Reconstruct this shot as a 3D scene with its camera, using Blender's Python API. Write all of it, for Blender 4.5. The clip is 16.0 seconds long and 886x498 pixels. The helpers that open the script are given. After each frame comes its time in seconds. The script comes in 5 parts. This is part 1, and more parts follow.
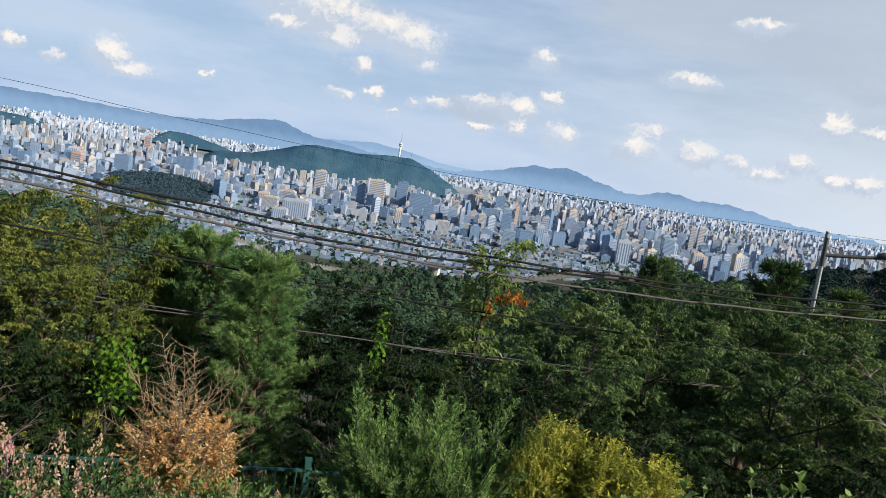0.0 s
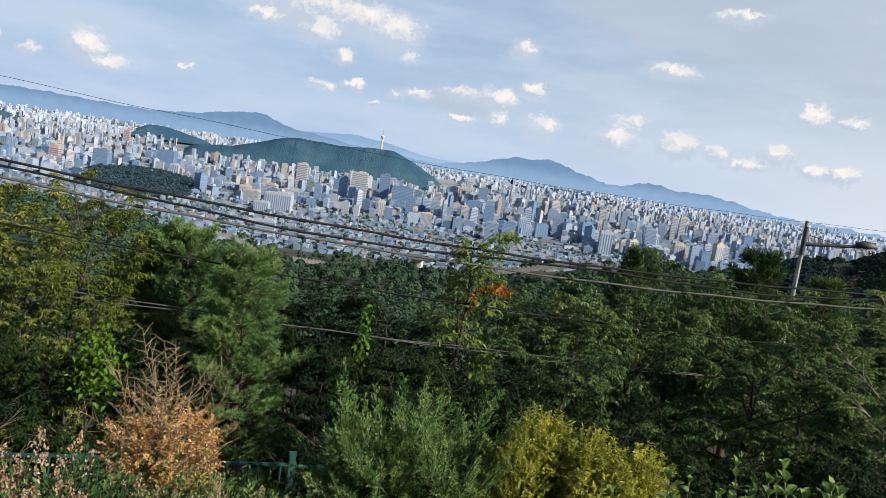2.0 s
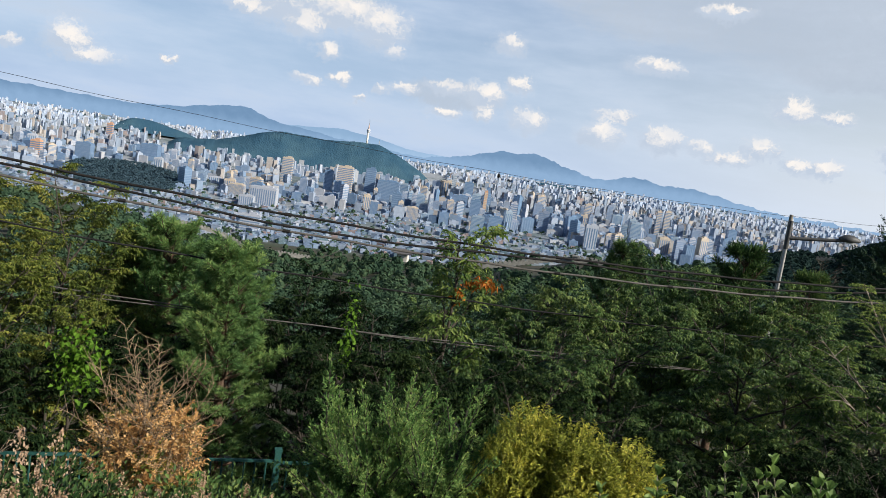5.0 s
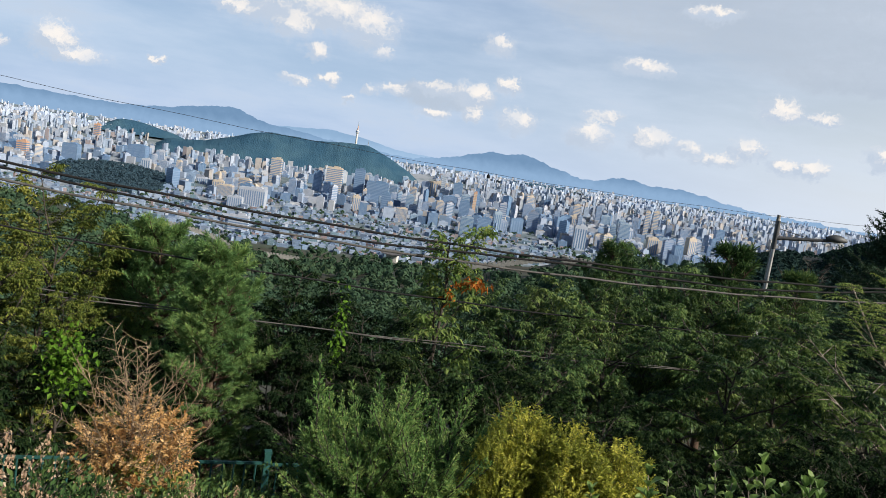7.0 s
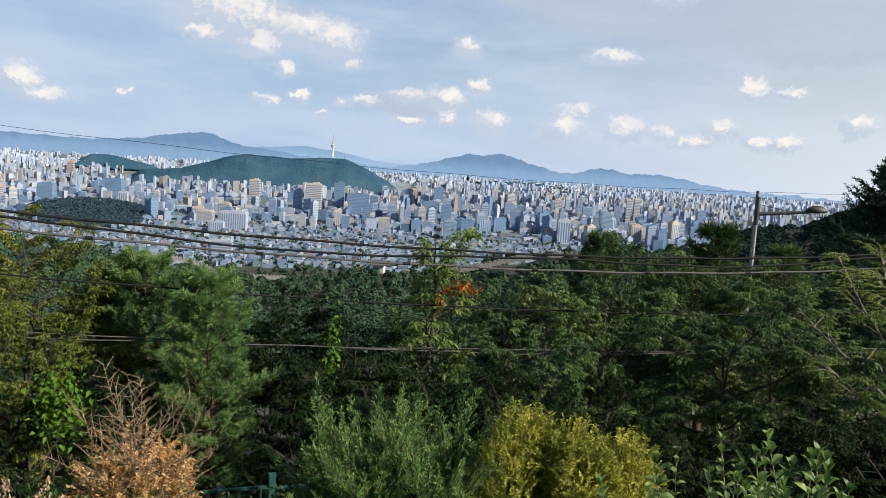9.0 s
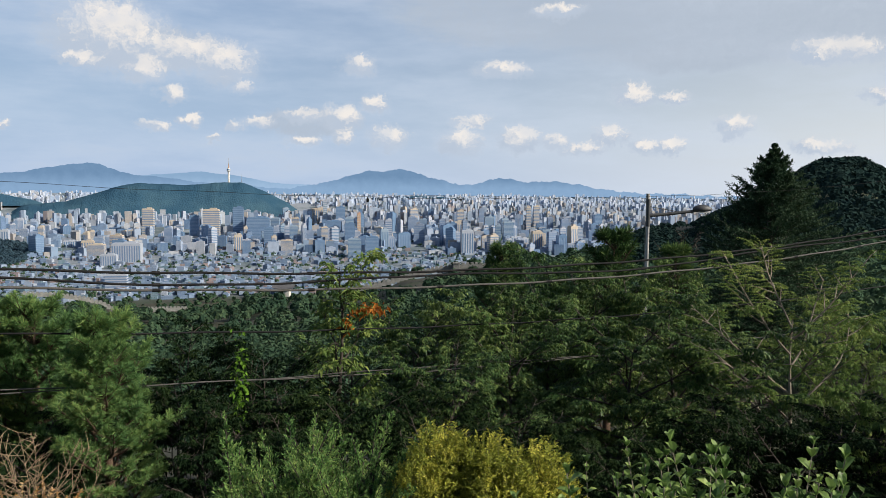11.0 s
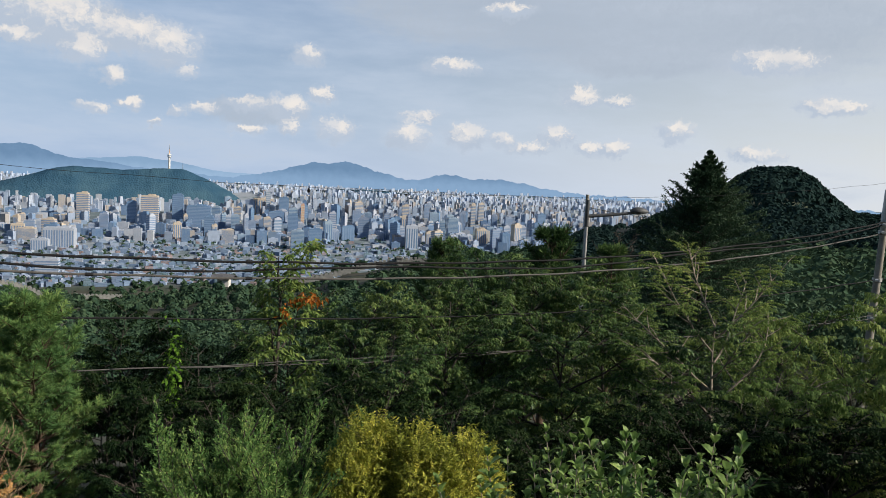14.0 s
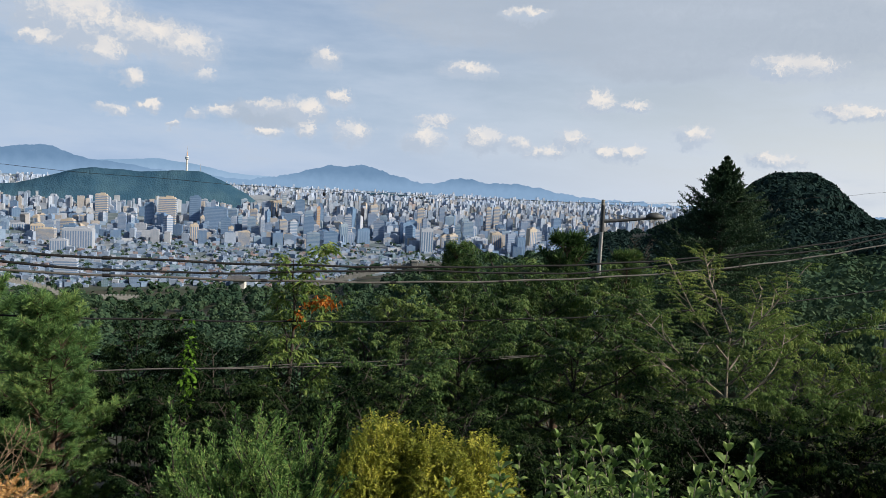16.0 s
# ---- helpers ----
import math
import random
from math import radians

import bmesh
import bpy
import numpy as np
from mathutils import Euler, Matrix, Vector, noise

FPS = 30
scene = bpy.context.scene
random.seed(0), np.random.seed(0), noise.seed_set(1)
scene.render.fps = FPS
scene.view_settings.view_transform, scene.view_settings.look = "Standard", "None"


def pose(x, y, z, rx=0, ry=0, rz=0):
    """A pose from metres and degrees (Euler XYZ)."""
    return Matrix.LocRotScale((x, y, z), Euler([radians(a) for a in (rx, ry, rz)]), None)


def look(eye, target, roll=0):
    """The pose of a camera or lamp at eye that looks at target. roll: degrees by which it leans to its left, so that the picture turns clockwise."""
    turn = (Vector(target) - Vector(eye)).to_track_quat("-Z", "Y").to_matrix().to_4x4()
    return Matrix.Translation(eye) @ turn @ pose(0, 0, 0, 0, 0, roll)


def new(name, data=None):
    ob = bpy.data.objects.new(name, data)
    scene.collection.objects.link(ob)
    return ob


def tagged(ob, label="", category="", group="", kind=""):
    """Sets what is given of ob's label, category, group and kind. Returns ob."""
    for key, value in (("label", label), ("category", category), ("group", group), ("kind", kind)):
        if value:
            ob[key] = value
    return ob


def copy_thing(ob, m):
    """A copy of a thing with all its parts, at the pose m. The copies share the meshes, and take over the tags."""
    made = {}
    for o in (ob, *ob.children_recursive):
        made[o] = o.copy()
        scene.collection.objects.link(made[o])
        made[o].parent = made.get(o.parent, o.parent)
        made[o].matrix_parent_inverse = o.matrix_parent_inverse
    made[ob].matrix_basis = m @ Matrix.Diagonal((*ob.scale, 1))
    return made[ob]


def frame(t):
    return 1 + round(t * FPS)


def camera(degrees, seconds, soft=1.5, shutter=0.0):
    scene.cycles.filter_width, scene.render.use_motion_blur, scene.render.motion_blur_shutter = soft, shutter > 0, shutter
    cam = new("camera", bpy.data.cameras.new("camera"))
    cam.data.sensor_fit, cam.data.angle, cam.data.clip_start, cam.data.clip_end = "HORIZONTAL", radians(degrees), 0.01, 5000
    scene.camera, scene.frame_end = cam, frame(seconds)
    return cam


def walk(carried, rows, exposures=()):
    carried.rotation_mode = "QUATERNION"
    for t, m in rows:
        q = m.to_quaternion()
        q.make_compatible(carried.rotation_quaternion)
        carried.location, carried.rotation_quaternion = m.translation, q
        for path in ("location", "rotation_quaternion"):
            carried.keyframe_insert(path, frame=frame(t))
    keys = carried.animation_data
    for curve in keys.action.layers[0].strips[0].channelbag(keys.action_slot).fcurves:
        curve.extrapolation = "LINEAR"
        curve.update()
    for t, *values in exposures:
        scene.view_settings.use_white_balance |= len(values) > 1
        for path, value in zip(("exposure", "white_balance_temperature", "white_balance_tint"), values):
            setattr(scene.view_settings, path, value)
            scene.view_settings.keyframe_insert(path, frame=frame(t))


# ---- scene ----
cam = camera(59.98, 16.0, soft=0.65)


def shot(x, y, z, yaw, pitch, roll):
    """Camera pose from its place and its turn, tilt and lean in degrees."""
    return pose(x, y, z, 90 + pitch, 0, yaw) @ pose(0, 0, 0, 0, 0, roll)


# seconds, place, yaw, pitch, roll
PATH = [
    (0.0, 0.008, -0.039, 9.992, 14.36, -6.35, 9.09),
    (0.5, 0.003, -0.030, 9.994, 13.96, -6.48, 9.07),
    (1.0, -0.006, -0.012, 9.986, 13.60, -6.56, 8.93),
    (1.5, -0.007, -0.005, 9.983, 13.30, -6.64, 8.89),
    (2.0, -0.004, -0.007, 9.984, 13.01, -6.73, 8.77),
    (2.5, -0.015, 0.012, 9.980, 12.78, -6.84, 8.72),
    (3.0, -0.019, 0.016, 9.982, 12.61, -6.96, 8.79),
    (3.5, -0.015, 0.019, 9.978, 12.48, -7.05, 8.78),
    (4.0, -0.024, 0.032, 9.980, 12.28, -7.10, 8.81),
    (4.5, -0.026, 0.046, 9.979, 12.09, -7.06, 8.86),
    (7.0, -0.035, 0.058, 9.974, 11.12, -6.82, 8.81),
    (7.5, -0.027, 0.037, 9.976, 10.88, -6.78, 8.79),
    (8.0, -0.017, 0.040, 9.982, 10.38, -6.57, 6.88),
    (8.5, -0.029, 0.070, 9.978, 10.30, -6.32, 4.16),
    (9.0, -0.046, 0.086, 9.971, 10.09, -6.31, 3.71),
    (9.5, -0.058, 0.115, 9.964, 9.81, -6.38, 3.69),
    (10.0, -0.045, 0.143, 9.979, 4.20, -8.07, -0.07),
    (10.2, -0.065, 0.149, 10.010, 4.69, -6.50, -0.71),
    (12.3, 0.067, -0.097, 10.054, -3.08, -4.36, 0.34),
    (12.5, 0.065, -0.098, 10.046, -2.52, -6.08, -2.09),
    (13.0, 0.057, -0.094, 10.042, -2.12, -5.79, 1.43),
    (13.5, 0.054, -0.085, 10.034, -1.49, -5.38, 2.27),
    (14.0, 0.056, -0.093, 10.033, -1.14, -5.13, 2.69),
    (14.5, 0.057, -0.097, 10.039, -0.83, -4.97, 3.00),
    (15.0, 0.058, -0.092, 10.038, -0.55, -4.90, 3.14),
    (15.5, 0.056, -0.096, 10.039, -0.27, -4.91, 3.14),
    (16.0, 0.068, -0.104, 10.041, 0.00, -4.91, 3.08),
]
EXPOSURES = [(0.0, 0.30), (10.2, 0.28), (12.3, -0.06), (12.6, -0.06), (13.2, 0.12), (16.0, 0.12)]
walk(cam, [(row[0], shot(*row[1:])) for row in PATH], EXPOSURES)

# ---- sun and sky ----
SUN_AZ, SUN_EL = 107.0, 31.0
world = bpy.data.worlds.new("sky")
scene.world = world
world.use_nodes = True
wt = world.node_tree
wt.nodes.clear()


def link(tree, a, b):
    tree.links.new(a, b)


def add_node(tree, kind, operation="", interpolation="", gradient=""):
    node = tree.nodes.new(kind)
    if operation:
        node.operation = operation
    if interpolation:
        node.interpolation_type = interpolation
    if gradient:
        node.gradient_type = gradient
    return node


def calc(tree, op, a, b=None, c=None, clamp=False):
    """A Math node; a, b and c are sockets or numbers."""
    node = add_node(tree, "ShaderNodeMath", operation=op)
    node.use_clamp = clamp
    for slot, value in enumerate((a, b, c)):
        if value is None:
            continue
        if isinstance(value, (int, float)):
            node.inputs[slot].default_value = value
        else:
            link(tree, value, node.inputs[slot])
    return node.outputs[0]


def blend(tree, fac, a, b):
    node = add_node(tree, "ShaderNodeMix")
    node.data_type = "RGBA"
    for slot, value in ((0, fac), (6, a), (7, b)):
        if isinstance(value, (int, float)):
            node.inputs[slot].default_value = value
        elif isinstance(value, tuple):
            node.inputs[slot].default_value = (*value, 1)
        else:
            link(tree, value, node.inputs[slot])
    return node.outputs[2]


def ramp01(tree, value, lo, hi):
    node = add_node(tree, "ShaderNodeMapRange", interpolation="SMOOTHSTEP")
    link(tree, value, node.inputs[0])
    node.inputs[1].default_value, node.inputs[2].default_value = lo, hi
    return node.outputs[0]


def noise_tex(tree, vector, scale, detail=4.0, rough=0.55):
    node = add_node(tree, "ShaderNodeTexNoise")
    if vector is not None:
        link(tree, vector, node.inputs["Vector"])
    node.inputs["Scale"].default_value = scale
    node.inputs["Detail"].default_value = detail
    node.inputs["Roughness"].default_value = rough
    return node.outputs["Fac"], node.outputs["Color"]


sky = add_node(wt, "ShaderNodeTexSky")
sky.sky_type, sky.sun_disc = "NISHITA", False
sky.sun_elevation, sky.sun_rotation = radians(SUN_EL), radians(SUN_AZ)
sky.altitude, sky.air_density, sky.dust_density, sky.ozone_density = 300, 1.0, 1.6, 2.0
SKY = 0.08
sky_light = add_node(wt, "ShaderNodeVectorMath", operation="SCALE")
link(wt, sky.outputs[0], sky_light.inputs[0])
sky_light.inputs["Scale"].default_value = SKY

# clouds lie on the sphere of directions: degrees to the right, degrees up, half width, half height
HIGH_CLOUDS = [
    (-26.3, 9.6, 3.6, 2.1), (-21.8, 8.7, 3.4, 1.4), (-18.9, 8.2, 2.4, 1.2), (-24.3, 7.4, 1.6, 0.7), (-28.3, 7.9, 1.3, 0.4),
    (-22.2, 6.07, 1.0, 0.5), (-17.7, 6.53, 0.8, 0.4), (-9.3, 8.41, 1.0, 0.8), (5.1, 12.3, 1.5, 0.6), (10.6, 6.4, 1.6, 0.7), (13.2, 6.15, 1.5, 0.3),
    (27.2, 5.9, 2.2, 0.5), (17.4, 4.0, 1.0, 0.9), (23.4, 8.8, 3.2, 0.8), (1.2, 8.2, 1.8, 0.6), (22.8, 2.7, 1.6, 0.5),
    (-39.3, 3.73, 1.6, 0.9), (-38.0, 2.75, 1.8, 0.45), (-45.1, 3.33, 0.8, 0.5), (-42.5, 2.87, 0.7, 0.35), (-32.9, 3.52, 0.4, 0.28),
]
LOW_CLOUDS = [
    (-23.5, 3.80, 1.1, 0.34), (-21.1, 4.20, 0.8, 0.34), (-19.7, 3.15, 0.4, 0.38), (-18.2, 3.89, 0.45, 0.48), (-16.7, 4.28, 1.0, 0.36),
    (-13.4, 4.81, 1.5, 0.42), (-10.6, 4.73, 1.3, 0.9), (-8.2, 5.70, 0.8, 0.65), (-10.5, 3.31, 0.8, 0.46), (-7.3, 3.32, 1.4, 0.9),
    (-13.3, 2.93, 1.3, 0.36), (-1.8, 3.01, 1.4, 1.1), (2.5, 3.24, 1.3, 1.15), (5.0, 3.04, 0.7, 0.85), (6.9, 2.63, 1.5, 0.46), (8.9, 3.46, 0.9, 0.9),
    (11.4, 2.76, 1.0, 0.46), (13.1, 2.71, 1.1, 0.65), (-1.1, 4.62, 1.3, 0.36),
]
GREY_CLOUDS = [(12.0, 11.9, 12.0, 2.4), (22.0, 11.0, 10.0, 2.3), (3.0, 12.6, 10.0, 2.1), (15.0, 9.2, 8.0, 0.8), (-24.0, 9.0, 4.2, 1.3), (-13.0, 4.3, 6.0, 0.5)]

way = add_node(wt, "ShaderNodeTexCoord").outputs["Generated"]
split = add_node(wt, "ShaderNodeSeparateXYZ")
link(wt, way, split.inputs[0])
azimuth = calc(wt, "MULTIPLY", calc(wt, "ARCTAN2", split.outputs[0], split.outputs[1]), 57.2958)
height = calc(wt, "MULTIPLY", calc(wt, "ARCSINE", split.outputs[2]), 57.2958)
flat = add_node(wt, "ShaderNodeCombineXYZ")
link(wt, azimuth, flat.inputs[0])
link(wt, height, flat.inputs[1])
_, curl = noise_tex(wt, flat.outputs[0], 0.75, 5.0, 0.62)
shift = add_node(wt, "ShaderNodeVectorMath", operation="MULTIPLY_ADD")
link(wt, curl, shift.inputs[0])
shift.inputs[1].default_value = (2.6, 1.3, 0)
shift.inputs[2].default_value = (-1.3, -0.65, 0)
loose = add_node(wt, "ShaderNodeVectorMath", operation="ADD")
link(wt, flat.outputs[0], loose.inputs[0])
link(wt, shift.outputs[0], loose.inputs[1])
_, crimp = noise_tex(wt, flat.outputs[0], 2.6, 4.0, 0.6)
puff = add_node(wt, "ShaderNodeVectorMath", operation="MULTIPLY_ADD")
link(wt, crimp, puff.inputs[0])
puff.inputs[1].default_value = (0.9, 0.7, 0)
puff.inputs[2].default_value = (-0.45, -0.35, 0)
bent = add_node(wt, "ShaderNodeVectorMath", operation="ADD")
link(wt, loose.outputs[0], bent.inputs[0])
link(wt, puff.outputs[0], bent.inputs[1])


def squeezed(ratio):
    node = add_node(wt, "ShaderNodeVectorMath", operation="MULTIPLY")
    link(wt, bent.outputs[0], node.inputs[0])
    node.inputs[1].default_value = (1, ratio, 0)
    return node.outputs[0]


ROUND, WIDE = squeezed(1.6), squeezed(3.6)


def cloud_field(rows, dx=0.0, dy=0.0):
    """How deep a direction lies in the nearest cloud: 1 in its middle, 0 well outside its rim."""
    nearest = None
    for az, el, w, h in rows:
        plane, ratio = (WIDE, 3.6) if w > 2.4 * h else (ROUND, 1.6)
        size = math.sqrt(w * h * ratio) * 1.55
        gap = add_node(wt, "ShaderNodeVectorMath", operation="DISTANCE")
        link(wt, plane, gap.inputs[0])
        gap.inputs[1].default_value = (az + dx * w, (el + dy * h) * ratio, 0)
        scaled = calc(wt, "DIVIDE", gap.outputs["Value"], size)
        nearest = scaled if nearest is None else calc(wt, "MINIMUM", nearest, scaled)
    return calc(wt, "SUBTRACT", 1.0, nearest, clamp=True)


fine, _ = noise_tex(wt, bent.outputs[0], 1.5, 6.0, 0.68)
wisps_in = add_node(wt, "ShaderNodeMapping")
wisps_in.inputs["Scale"].default_value = (0.06, 0.26, 1)
wisps_in.inputs["Rotation"].default_value = (0, 0, -0.12)
link(wt, flat.outputs[0], wisps_in.inputs[0])
wisps, _ = noise_tex(wt, wisps_in.outputs[0], 1.0, 6.0, 0.6)

patchy, _ = noise_tex(wt, flat.outputs[0], 0.32, 2.0)
heaps = cloud_field(HIGH_CLOUDS + LOW_CLOUDS)
lit_side = cloud_field(HIGH_CLOUDS + LOW_CLOUDS, 0.22, 0.6)
greys = cloud_field(GREY_CLOUDS)
heap_mask = ramp01(wt, calc(wt, "ADD", heaps, calc(wt, "MULTIPLY_ADD", fine, 1.0, -0.5)), 0.12, 0.6)
heap_lit = ramp01(wt, calc(wt, "ADD", lit_side, calc(wt, "MULTIPLY_ADD", fine, 1.5, -0.75)), 0.25, 0.85)
grey_mask = ramp01(wt, calc(wt, "ADD", greys, calc(wt, "MULTIPLY_ADD", wisps, 1.4, -0.7)), 0.06, 0.5)
veil_mask = ramp01(wt, wisps, 0.3, 0.75)
# thin high veil, whiter towards the sun
CLOUD_HALO = (0.66, 0.71, 0.80)
CLOUD_WHITE, CLOUD_SHADE, CLOUD_GREY, VEIL = (0.95, 0.89, 0.83), (0.50, 0.58, 0.70), (0.46, 0.53, 0.63), (0.68, 0.77, 0.91)
low_air = ramp01(wt, height, 9.0, -1.0)
sunward = ramp01(wt, azimuth, -25.0, 45.0)
air_tint = blend(wt, sunward, (0.43, 0.58, 0.83), (0.90, 0.92, 0.93))
base = blend(wt, calc(wt, "MULTIPLY_ADD", low_air, 0.32, 0.55), sky_light.outputs[0], air_tint)
base = blend(wt, calc(wt, "MULTIPLY", veil_mask, 0.45), base, VEIL)
base = blend(wt, calc(wt, "MULTIPLY", grey_mask, calc(wt, "MULTIPLY_ADD", fine, 0.9, 0.3, clamp=True)), base, CLOUD_GREY)
halo = ramp01(wt, calc(wt, "ADD", heaps, calc(wt, "MULTIPLY_ADD", wisps, 1.0, -0.5)), -0.1, 0.7)
base = blend(wt, calc(wt, "MULTIPLY", halo, 0.4), base, CLOUD_HALO)
heap_colour = blend(wt, heap_lit, CLOUD_SHADE, CLOUD_WHITE)
base = blend(wt, calc(wt, "MULTIPLY", heap_mask, calc(wt, "MULTIPLY_ADD", ramp01(wt, patchy, 0.35, 0.6), 0.4, 0.5)), base, heap_colour)
# clear Nishita light for the far side of the sky and the ground's side
front = calc(wt, "MULTIPLY", ramp01(wt, split.outputs[1], -0.2, 0.35), ramp01(wt, height, 40.0, 18.0))
final = blend(wt, front, sky_light.outputs[0], base)
back = add_node(wt, "ShaderNodeBackground")
link(wt, final, back.inputs[0])
back.inputs[1].default_value = 0.87
out = add_node(wt, "ShaderNodeOutputWorld")
link(wt, back.outputs[0], out.inputs[0])

sun_data = bpy.data.lights.new("sun", "SUN")
sun_data.energy, sun_data.angle, sun_data.color = 5.0, radians(0.6), (1.0, 0.92, 0.79)
sun = new("sun", sun_data)
sun_dir = Vector((math.sin(radians(SUN_AZ)) * math.cos(radians(SUN_EL)), math.cos(radians(SUN_AZ)) * math.cos(radians(SUN_EL)), math.sin(radians(SUN_EL))))
sun.matrix_world = look(sun_dir * 50, (0, 0, 0))

# ---- materials ----
def material(name, build):
    m = bpy.data.materials.new(name)
    m.use_nodes = True
    tree = m.node_tree
    tree.nodes.clear()
    end = add_node(tree, "ShaderNodeOutputMaterial")
    link(tree, build(tree), end.inputs[0])
    return m


def surface(tree, colour, rough=0.8, metal=0.0, bump=None, bump_size=0.1, spec=0.5):
    node = add_node(tree, "ShaderNodeBsdfPrincipled")
    for key, value in (("Base Color", colour), ("Roughness", rough), ("Metallic", metal)):
        if isinstance(value, tuple):
            node.inputs[key].default_value = (*value, 1)
        elif isinstance(value, (int, float)):
            node.inputs[key].default_value = value
        else:
            link(tree, value, node.inputs[key])
    node.inputs["Specular IOR Level"].default_value = spec
    if bump is not None:
        relief = add_node(tree, "ShaderNodeBump")
        relief.inputs["Strength"].default_value, relief.inputs["Distance"].default_value = 0.6, bump_size
        link(tree, bump, relief.inputs["Height"])
        link(tree, relief.outputs[0], node.inputs["Normal"])
    return node.outputs[0]


def ramp(tree, value, stops, constant=False):
    node = add_node(tree, "ShaderNodeValToRGB")
    if constant:
        node.color_ramp.interpolation = "CONSTANT"
    band = node.color_ramp.elements
    while len(band) < len(stops):
        band.new(0.5)
    for item, (place, colour) in zip(band, stops):
        item.position, item.color = place, (*colour, 1)
    link(tree, value, node.inputs[0])
    return node.outputs[0]


def place_of(tree):
    return add_node(tree, "ShaderNodeNewGeometry").outputs["Position"]


def leaf_material(name, dark, mid, light, glow=0.3, patch=0.5, gloss=0.55, spec=0.08):
    """Leaves: a tint for each leaf and larger patches of tint, with light passing through."""
    def build(tree):
        geo = add_node(tree, "ShaderNodeNewGeometry")
        big, _ = noise_tex(tree, geo.outputs["Position"], patch, 3.0)
        mixed = calc(tree, "ADD", calc(tree, "MULTIPLY", geo.outputs["Random Per Island"], 0.55), calc(tree, "MULTIPLY_ADD", big, 1.3, -0.43))
        colour = ramp(tree, mixed, [(0.1, dark), (0.5, mid), (0.95, light)])
        shell = surface(tree, colour, gloss, 0.0, spec=spec)
        thin = add_node(tree, "ShaderNodeBsdfTranslucent")
        link(tree, colour, thin.inputs[0])
        mix = add_node(tree, "ShaderNodeMixShader")
        mix.inputs[0].default_value = glow
        link(tree, shell, mix.inputs[1])
        link(tree, thin.outputs[0], mix.inputs[2])
        return mix.outputs[0]
    return material(name, build)


def grained(name, a, b, scale, rough=0.85, relief=0.02, metal=0.0, spec=0.5):
    def build(tree):
        big, _ = noise_tex(tree, place_of(tree), scale, 6.0, 0.65)
        small, _ = noise_tex(tree, place_of(tree), scale * 9, 3.0)
        fac = ramp01(tree, calc(tree, "MULTIPLY_ADD", small, 0.4, calc(tree, "MULTIPLY", big, 0.7)), 0.35, 0.75)
        return surface(tree, blend(tree, fac, a, b), rough, metal, small, relief, spec)
    return material(name, build)


M_BARK = grained("bark", (0.022, 0.018, 0.014), (0.075, 0.062, 0.05), 9.0)
M_PALE_BARK = grained("pale_bark", (0.12, 0.10, 0.08), (0.34, 0.29, 0.23), 7.0)
M_DRY_TWIG = grained("dry_twig", (0.14, 0.10, 0.065), (0.36, 0.26, 0.16), 6.0)
M_RED_BARK = grained("pine_bark", (0.05, 0.03, 0.02), (0.13, 0.08, 0.05), 8.0)
M_LEAF = leaf_material("cherry_leaf", (0.018, 0.044, 0.016), (0.070, 0.134, 0.042), (0.255, 0.325, 0.098), 0.26, 0.5, 0.42, 0.12)
M_LEAF_WARM = leaf_material("chestnut_leaf", (0.042, 0.070, 0.016), (0.145, 0.185, 0.038), (0.340, 0.330, 0.075), 0.32, 0.5, 0.45, 0.14)
M_LEAF_PALE = leaf_material("locust_leaf", (0.070, 0.130, 0.036), (0.160, 0.240, 0.066), (0.330, 0.375, 0.105), 0.38)
M_LEAF_DARK = leaf_material("shaded_thicket_leaf", (0.006, 0.016, 0.007), (0.015, 0.032, 0.012), (0.040, 0.064, 0.020), 0.15, 0.5, 0.6, 0.04)
M_NEEDLE = leaf_material("pine_needle", (0.055, 0.130, 0.050), (0.150, 0.270, 0.092), (0.320, 0.420, 0.130), 0.3, 0.9)
M_FIR = leaf_material("fir_needle", (0.022, 0.050, 0.030), (0.042, 0.080, 0.044), (0.085, 0.130, 0.064), 0.12, 0.6)
M_JUNIPER = leaf_material("juniper_spray", (0.045, 0.110, 0.034), (0.150, 0.275, 0.080), (0.390, 0.470, 0.145), 0.28, 3.0)
M_YELLOW = leaf_material("yellow_leaf", (0.140, 0.175, 0.030), (0.340, 0.365, 0.060), (0.680, 0.610, 0.120), 0.36, 3.0)
M_BROAD = leaf_material("broad_leaf", (0.070, 0.140, 0.036), (0.175, 0.275, 0.075), (0.340, 0.430, 0.130), 0.32, 3.0, 0.45, 0.25)
M_ORANGE = leaf_material("autumn_leaf", (0.360, 0.200, 0.070), (0.660, 0.410, 0.170), (0.800, 0.600, 0.340), 0.4, 4.0)
M_RUST = leaf_material("rust_leaf", (0.200, 0.060, 0.015), (0.380, 0.130, 0.025), (0.520, 0.210, 0.040), 0.35, 2.0)
M_VINE = leaf_material("vine_leaf", (0.060, 0.140, 0.015), (0.110, 0.230, 0.025), (0.170, 0.300, 0.040), 0.35, 2.0)
M_CREAM = leaf_material("seed_head", (0.300, 0.200, 0.120), (0.500, 0.350, 0.240), (0.700, 0.560, 0.430), 0.3, 3.0)
M_PINK = leaf_material("pink_petal", (0.400, 0.130, 0.150), (0.560, 0.260, 0.300), (0.700, 0.460, 0.480), 0.3, 3.0)
M_WOODS = leaf_material("far_woods_leaf", (0.030, 0.064, 0.042), (0.050, 0.092, 0.054), (0.080, 0.122, 0.064), 0.15, 0.03, 0.9, 0.05)
